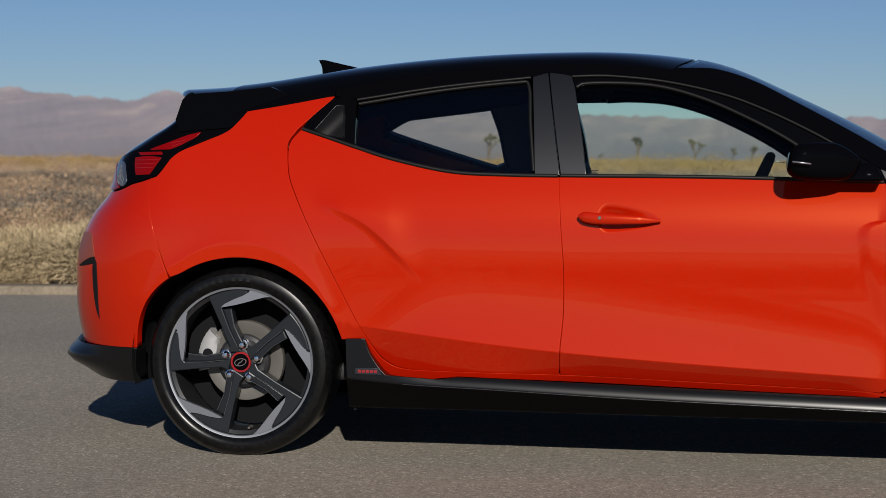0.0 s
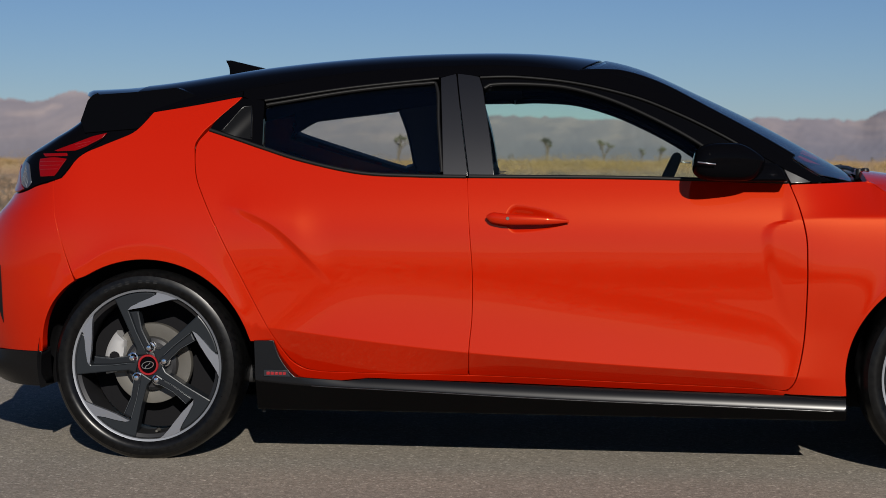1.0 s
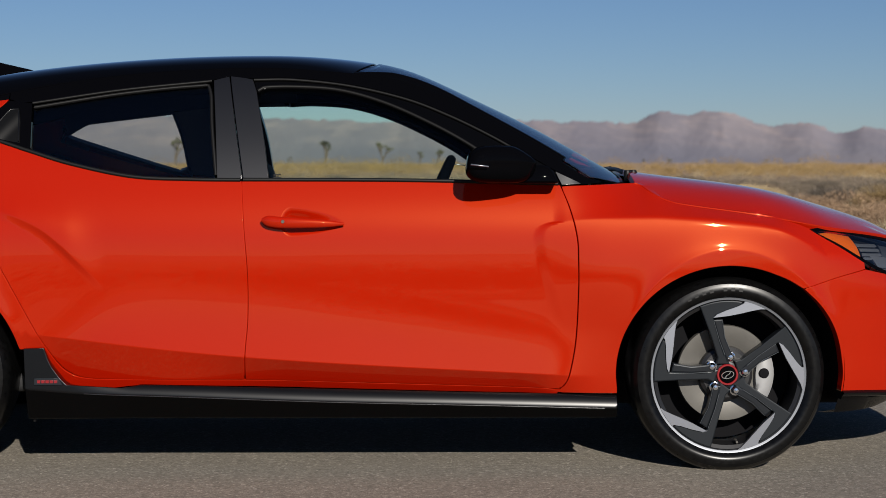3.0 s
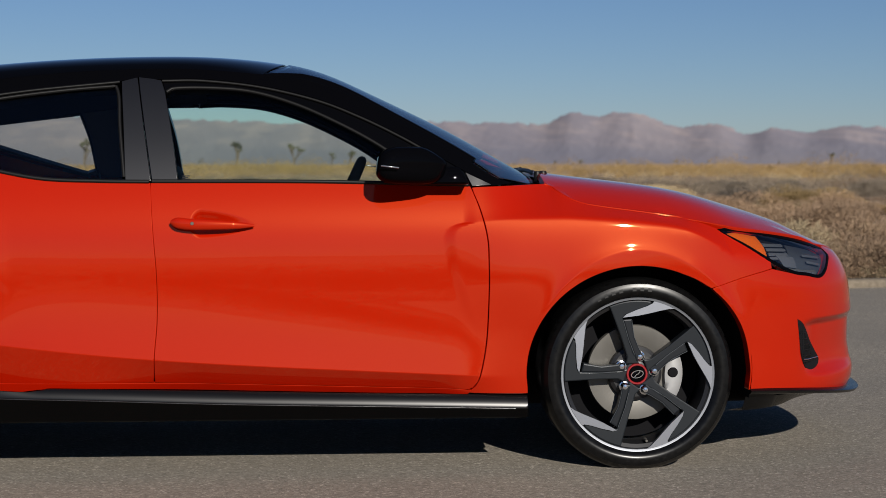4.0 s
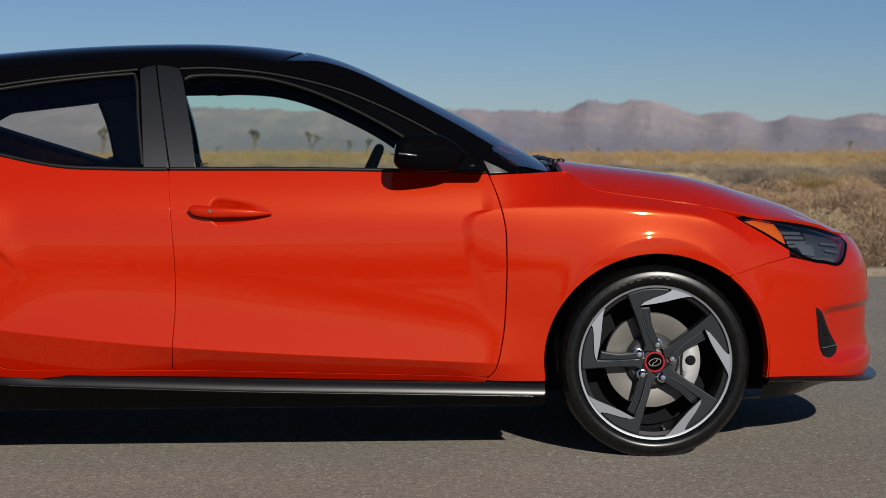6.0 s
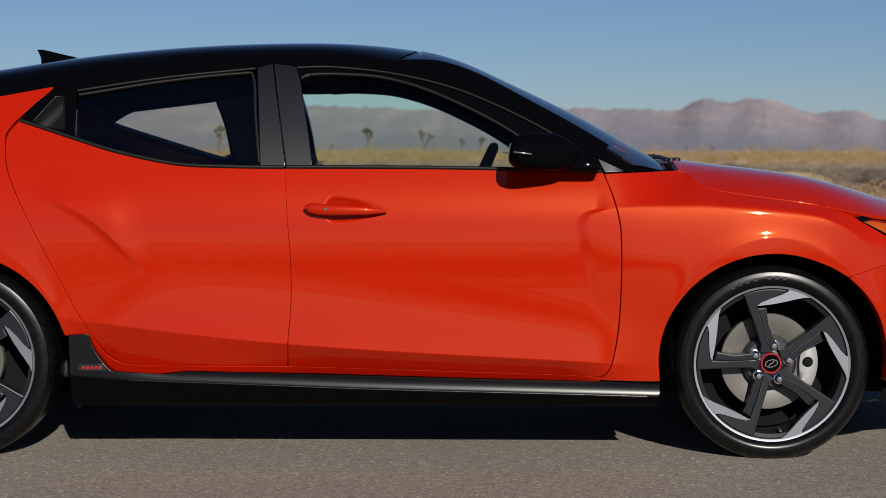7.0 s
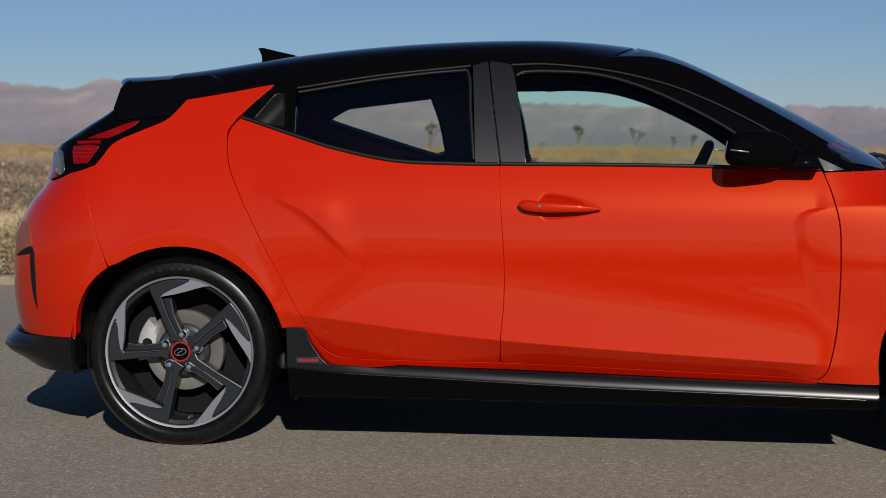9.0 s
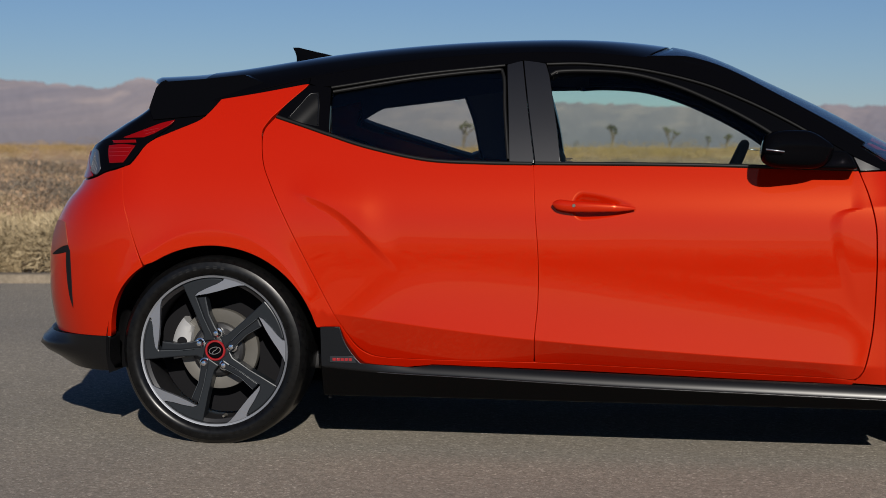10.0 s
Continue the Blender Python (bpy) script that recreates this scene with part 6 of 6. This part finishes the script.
while len(placed) < 292 and tries < 30000:
    tries += 1
    az = radians(rnd.choice((rnd.uniform(-26, -17.5), rnd.uniform(-26, -17.5), rnd.uniform(4, 23), rnd.uniform(4, 23), rnd.uniform(4, 23), rnd.uniform(-9, 2))))
    d = 13 + 45 * rnd.random() ** 0.8
    x, y = EYE.x + d * math.sin(az), EYE.y + d * math.cos(az)
    k = kerb_side(x, y)
    if k < 0.55:
        continue
    size = rnd.uniform(0.6, 1.35) * (1.0 if k < 10 else 1.15)
    if any((x - a) ** 2 + (y - b) ** 2 < (0.36 * (size + s)) ** 2 for a, b, s in placed):
        continue
    if noise.noise((x * 0.16, y * 0.16, 7.7)) < -0.10:
        continue
    placed.append((x, y, size))
    zone = noise.noise((x * 0.11, y * 0.11, 3.1)) + rnd.gauss(0, 0.12)
    kinds = ((5, 2, 0) if zone < -0.16 else (5, 1, 0, 0) if zone < 0.10 else (1, 0, 0)) if k < 12 else ((2, 3) if zone < 0.10 else (5, 2) if zone < 0.25 else (4, 1))
    me, label = SHRUBS[rnd.choice(kinds)]
    ob = tagged(new("shrub", me), label, "shrub", "desert shrubs behind the kerb")
    hgt = size * rnd.uniform(0.6, 0.85)
    ob.matrix_basis = Matrix.LocRotScale((x, y, height(x, y) - 0.02), Euler((0, 0, rnd.uniform(0, 6.28))), (size * 1.15, size * 1.15, hgt))


def far_scrub(name, label, mat, seed, count, d0, d1, sectors, size, leaves, bare=0.05):
    rnd = random.Random(seed)
    vs, fs = [], []
    for i in range(count):
        az = radians(rnd.uniform(*rnd.choice(sectors)))
        d = d0 * (d1 / d0) ** rnd.random() ** 0.9
        x, y = EYE.x + d * math.sin(az), EYE.y + d * math.cos(az)
        if -15 < kerb_side(x, y) < 0.9:
            continue
        if noise.noise((x * 0.035, y * 0.012, 4.4 + seed % 3)) < bare and d < 250:
            continue
        s = rnd.uniform(*size)
        z, tall = height(x, y), rnd.uniform(0.5, 1.0)
        for j in range(leaves):
            a, el = rnd.uniform(0, 6.283), math.asin(rnd.uniform(0.0, 1.0))
            r = 0.5 * s * rnd.uniform(0.55, 1.0)
            cx, cy, cz = x + r * math.cos(a) * math.cos(el), y + r * math.sin(a) * math.cos(el), z + tall * r * math.sin(el) + 0.08 * s
            w = min(s, 1.0) * rnd.uniform(0.010, 0.026) * min(max(1.0, d / 55), 2.0 * s)
            n = len(vs)
            for q in range(3):
                vs.append((cx + rnd.uniform(-w, w), cy + rnd.uniform(-w, w), max(cz + rnd.uniform(-w, w * 1.5), z - 0.05)))
            fs.append((n, n + 1, n + 2))
    ob = put(name, vs, fs, mat, None, "", False)
    return tagged(ob, label, "scrub", kind="stuff")


VIEW = ((-26.5, -17), (3, 23), (3, 23), (-9.5, 2.5))
far_scrub("scrub", "grey-brown scrub over the desert plain", SAGE, 21, 420, 42, 60, VIEW, (0.8, 1.6), 520)
far_scrub("scrub", "dry brown scrub over the desert plain", BROWN, 22, 700, 74, 260, VIEW, (0.9, 1.7), 220)
far_scrub("scrub", "yellow-olive scrub over the desert plain", OLIVE, 23, 1100, 72, 210, VIEW, (0.9, 1.75), 360)
far_scrub("scrub", "straw-coloured scrub over the desert plain", STRAW, 24, 420, 45, 160, VIEW, (0.6, 1.2), 200)
far_scrub("scrub", "yellow-olive scrub on the far plain", OLIVE, 25, 1500, 200, 1300, VIEW, (1.2, 2.2), 60)
LEFT = ((-27, -16.5),)
far_scrub("scrub", "dry brown scrub close behind the kerb", BROWN, 31, 45, 17, 44, LEFT, (0.7, 1.5), 1100, -0.25)
far_scrub("scrub", "grey-brown scrub beyond the kerb", SAGE, 32, 150, 20, 75, LEFT, (0.9, 1.9), 1500, -0.15)
far_scrub("scrub", "straw-coloured scrub beyond the kerb", STRAW, 33, 30, 18, 60, LEFT, (0.5, 1.1), 600, -0.1)
far_scrub("scrub", "tall yellow-olive scrub on the plain", OLIVE, 34, 190, 85, 190, VIEW, (1.6, 3.0), 800, -0.05)
far_scrub("scrub", "tall olive scrub breaking the skyline", OLIVE, 35, 110, 75, 150, VIEW, (2.2, 3.0), 700, -0.05)
far_scrub("scrub", "brown scrub over the plain behind", BROWN, 26, 1500, 20, 300, ((80, 280),), (1.2, 2.4), 60)
far_scrub("scrub", "grey-brown scrub along the far road edge", SAGE, 27, 1500, 2.0, 22, ((80, 280),), (0.9, 1.7), 170)


# ---- Joshua trees ----
def joshua(seed, h, spread=0.62, stem=0.17):
    rnd = random.Random(seed)
    t = thing("joshua_tree", "dark Joshua tree standing on the desert plain", "tree", "Joshua trees")
    vs, fs, lv, lf = [], [], [], []

    def limb(p, d, length, r, depth):
        n = len(vs)
        q = p + d * length
        u = d.orthogonal().normalized()
        v = d.cross(u)
        for b, rr in ((p, r), (q, r * 0.78)):
            for k in range(7):
                a = 2 * math.pi * k / 7
                vs.append(tuple(b + (u * math.cos(a) + v * math.sin(a)) * rr))
        for k in range(7):
            l = (k + 1) % 7
            fs.append((n + k, n + l, n + 7 + l, n + 7 + k))
        if depth == 0:
            for k in range(90):
                e = (d * rnd.uniform(-0.3, 1) + Vector((rnd.gauss(0, 1), rnd.gauss(0, 1), rnd.gauss(0, 1))) * 0.55).normalized()
                b = q - d * rnd.uniform(0, length * 0.95)
                w = e.orthogonal().normalized() * 0.030 * h / 4
                m = len(lv)
                lv.extend([tuple(b - w), tuple(b + w), tuple(b + e * 0.042 * h)])
                lf.append((m, m + 1, m + 2))
            return
        for k in range(rnd.choice((2, 2, 3))):
            e = (d + Vector((rnd.gauss(0, 1), rnd.gauss(0, 1), rnd.uniform(0.0, 0.7))) * spread).normalized()
            limb(q, e, length * rnd.uniform(0.62, 0.88), r * 0.72, depth - 1)

    limb(Vector((0, 0, -0.1)), Vector((rnd.gauss(0, 0.06), rnd.gauss(0, 0.06), 1)).normalized(), h * stem, h * (0.046 - 0.04 * stem), 4 if stem > 0.25 else rnd.choice((2, 3, 3)))
    put("trunk", vs, fs, BARK, t)
    put("crown", lv, lf, SPIKES, t, "", False)
    return t


TREES = ((-7.68, 190, 4.5), (-2.71, 240, 5.2), (-0.80, 270, 5.0), (-3.9, 300, 2.4), (1.05, 270, 4.4), (0.45, 280, 3.2), (17.08, 330, 5.6), (19.5, 330, 4.2), (19.99, 420, 5.2), (20.5, 360, 3.0), (12.05, 460, 3.6), (13.08, 430, 3.4), (10.1, 560, 3.6), (15.4, 600, 3.2), (7.97, 480, 3.9), (6.6, 600, 3.2), (8.84, 480, 3.9))
for i, (az, d, h) in enumerate(TREES):
    a = radians(az)
    x, y = EYE.x + d * math.sin(a), EYE.y + d * math.cos(a)
    joshua(40 + i, h, 0.2 if i in (6, 8) else 0.5, 0.26 if i < 6 else 0.2).matrix_basis = pose(x, y, height(x, y), 0, 0, i * 67)
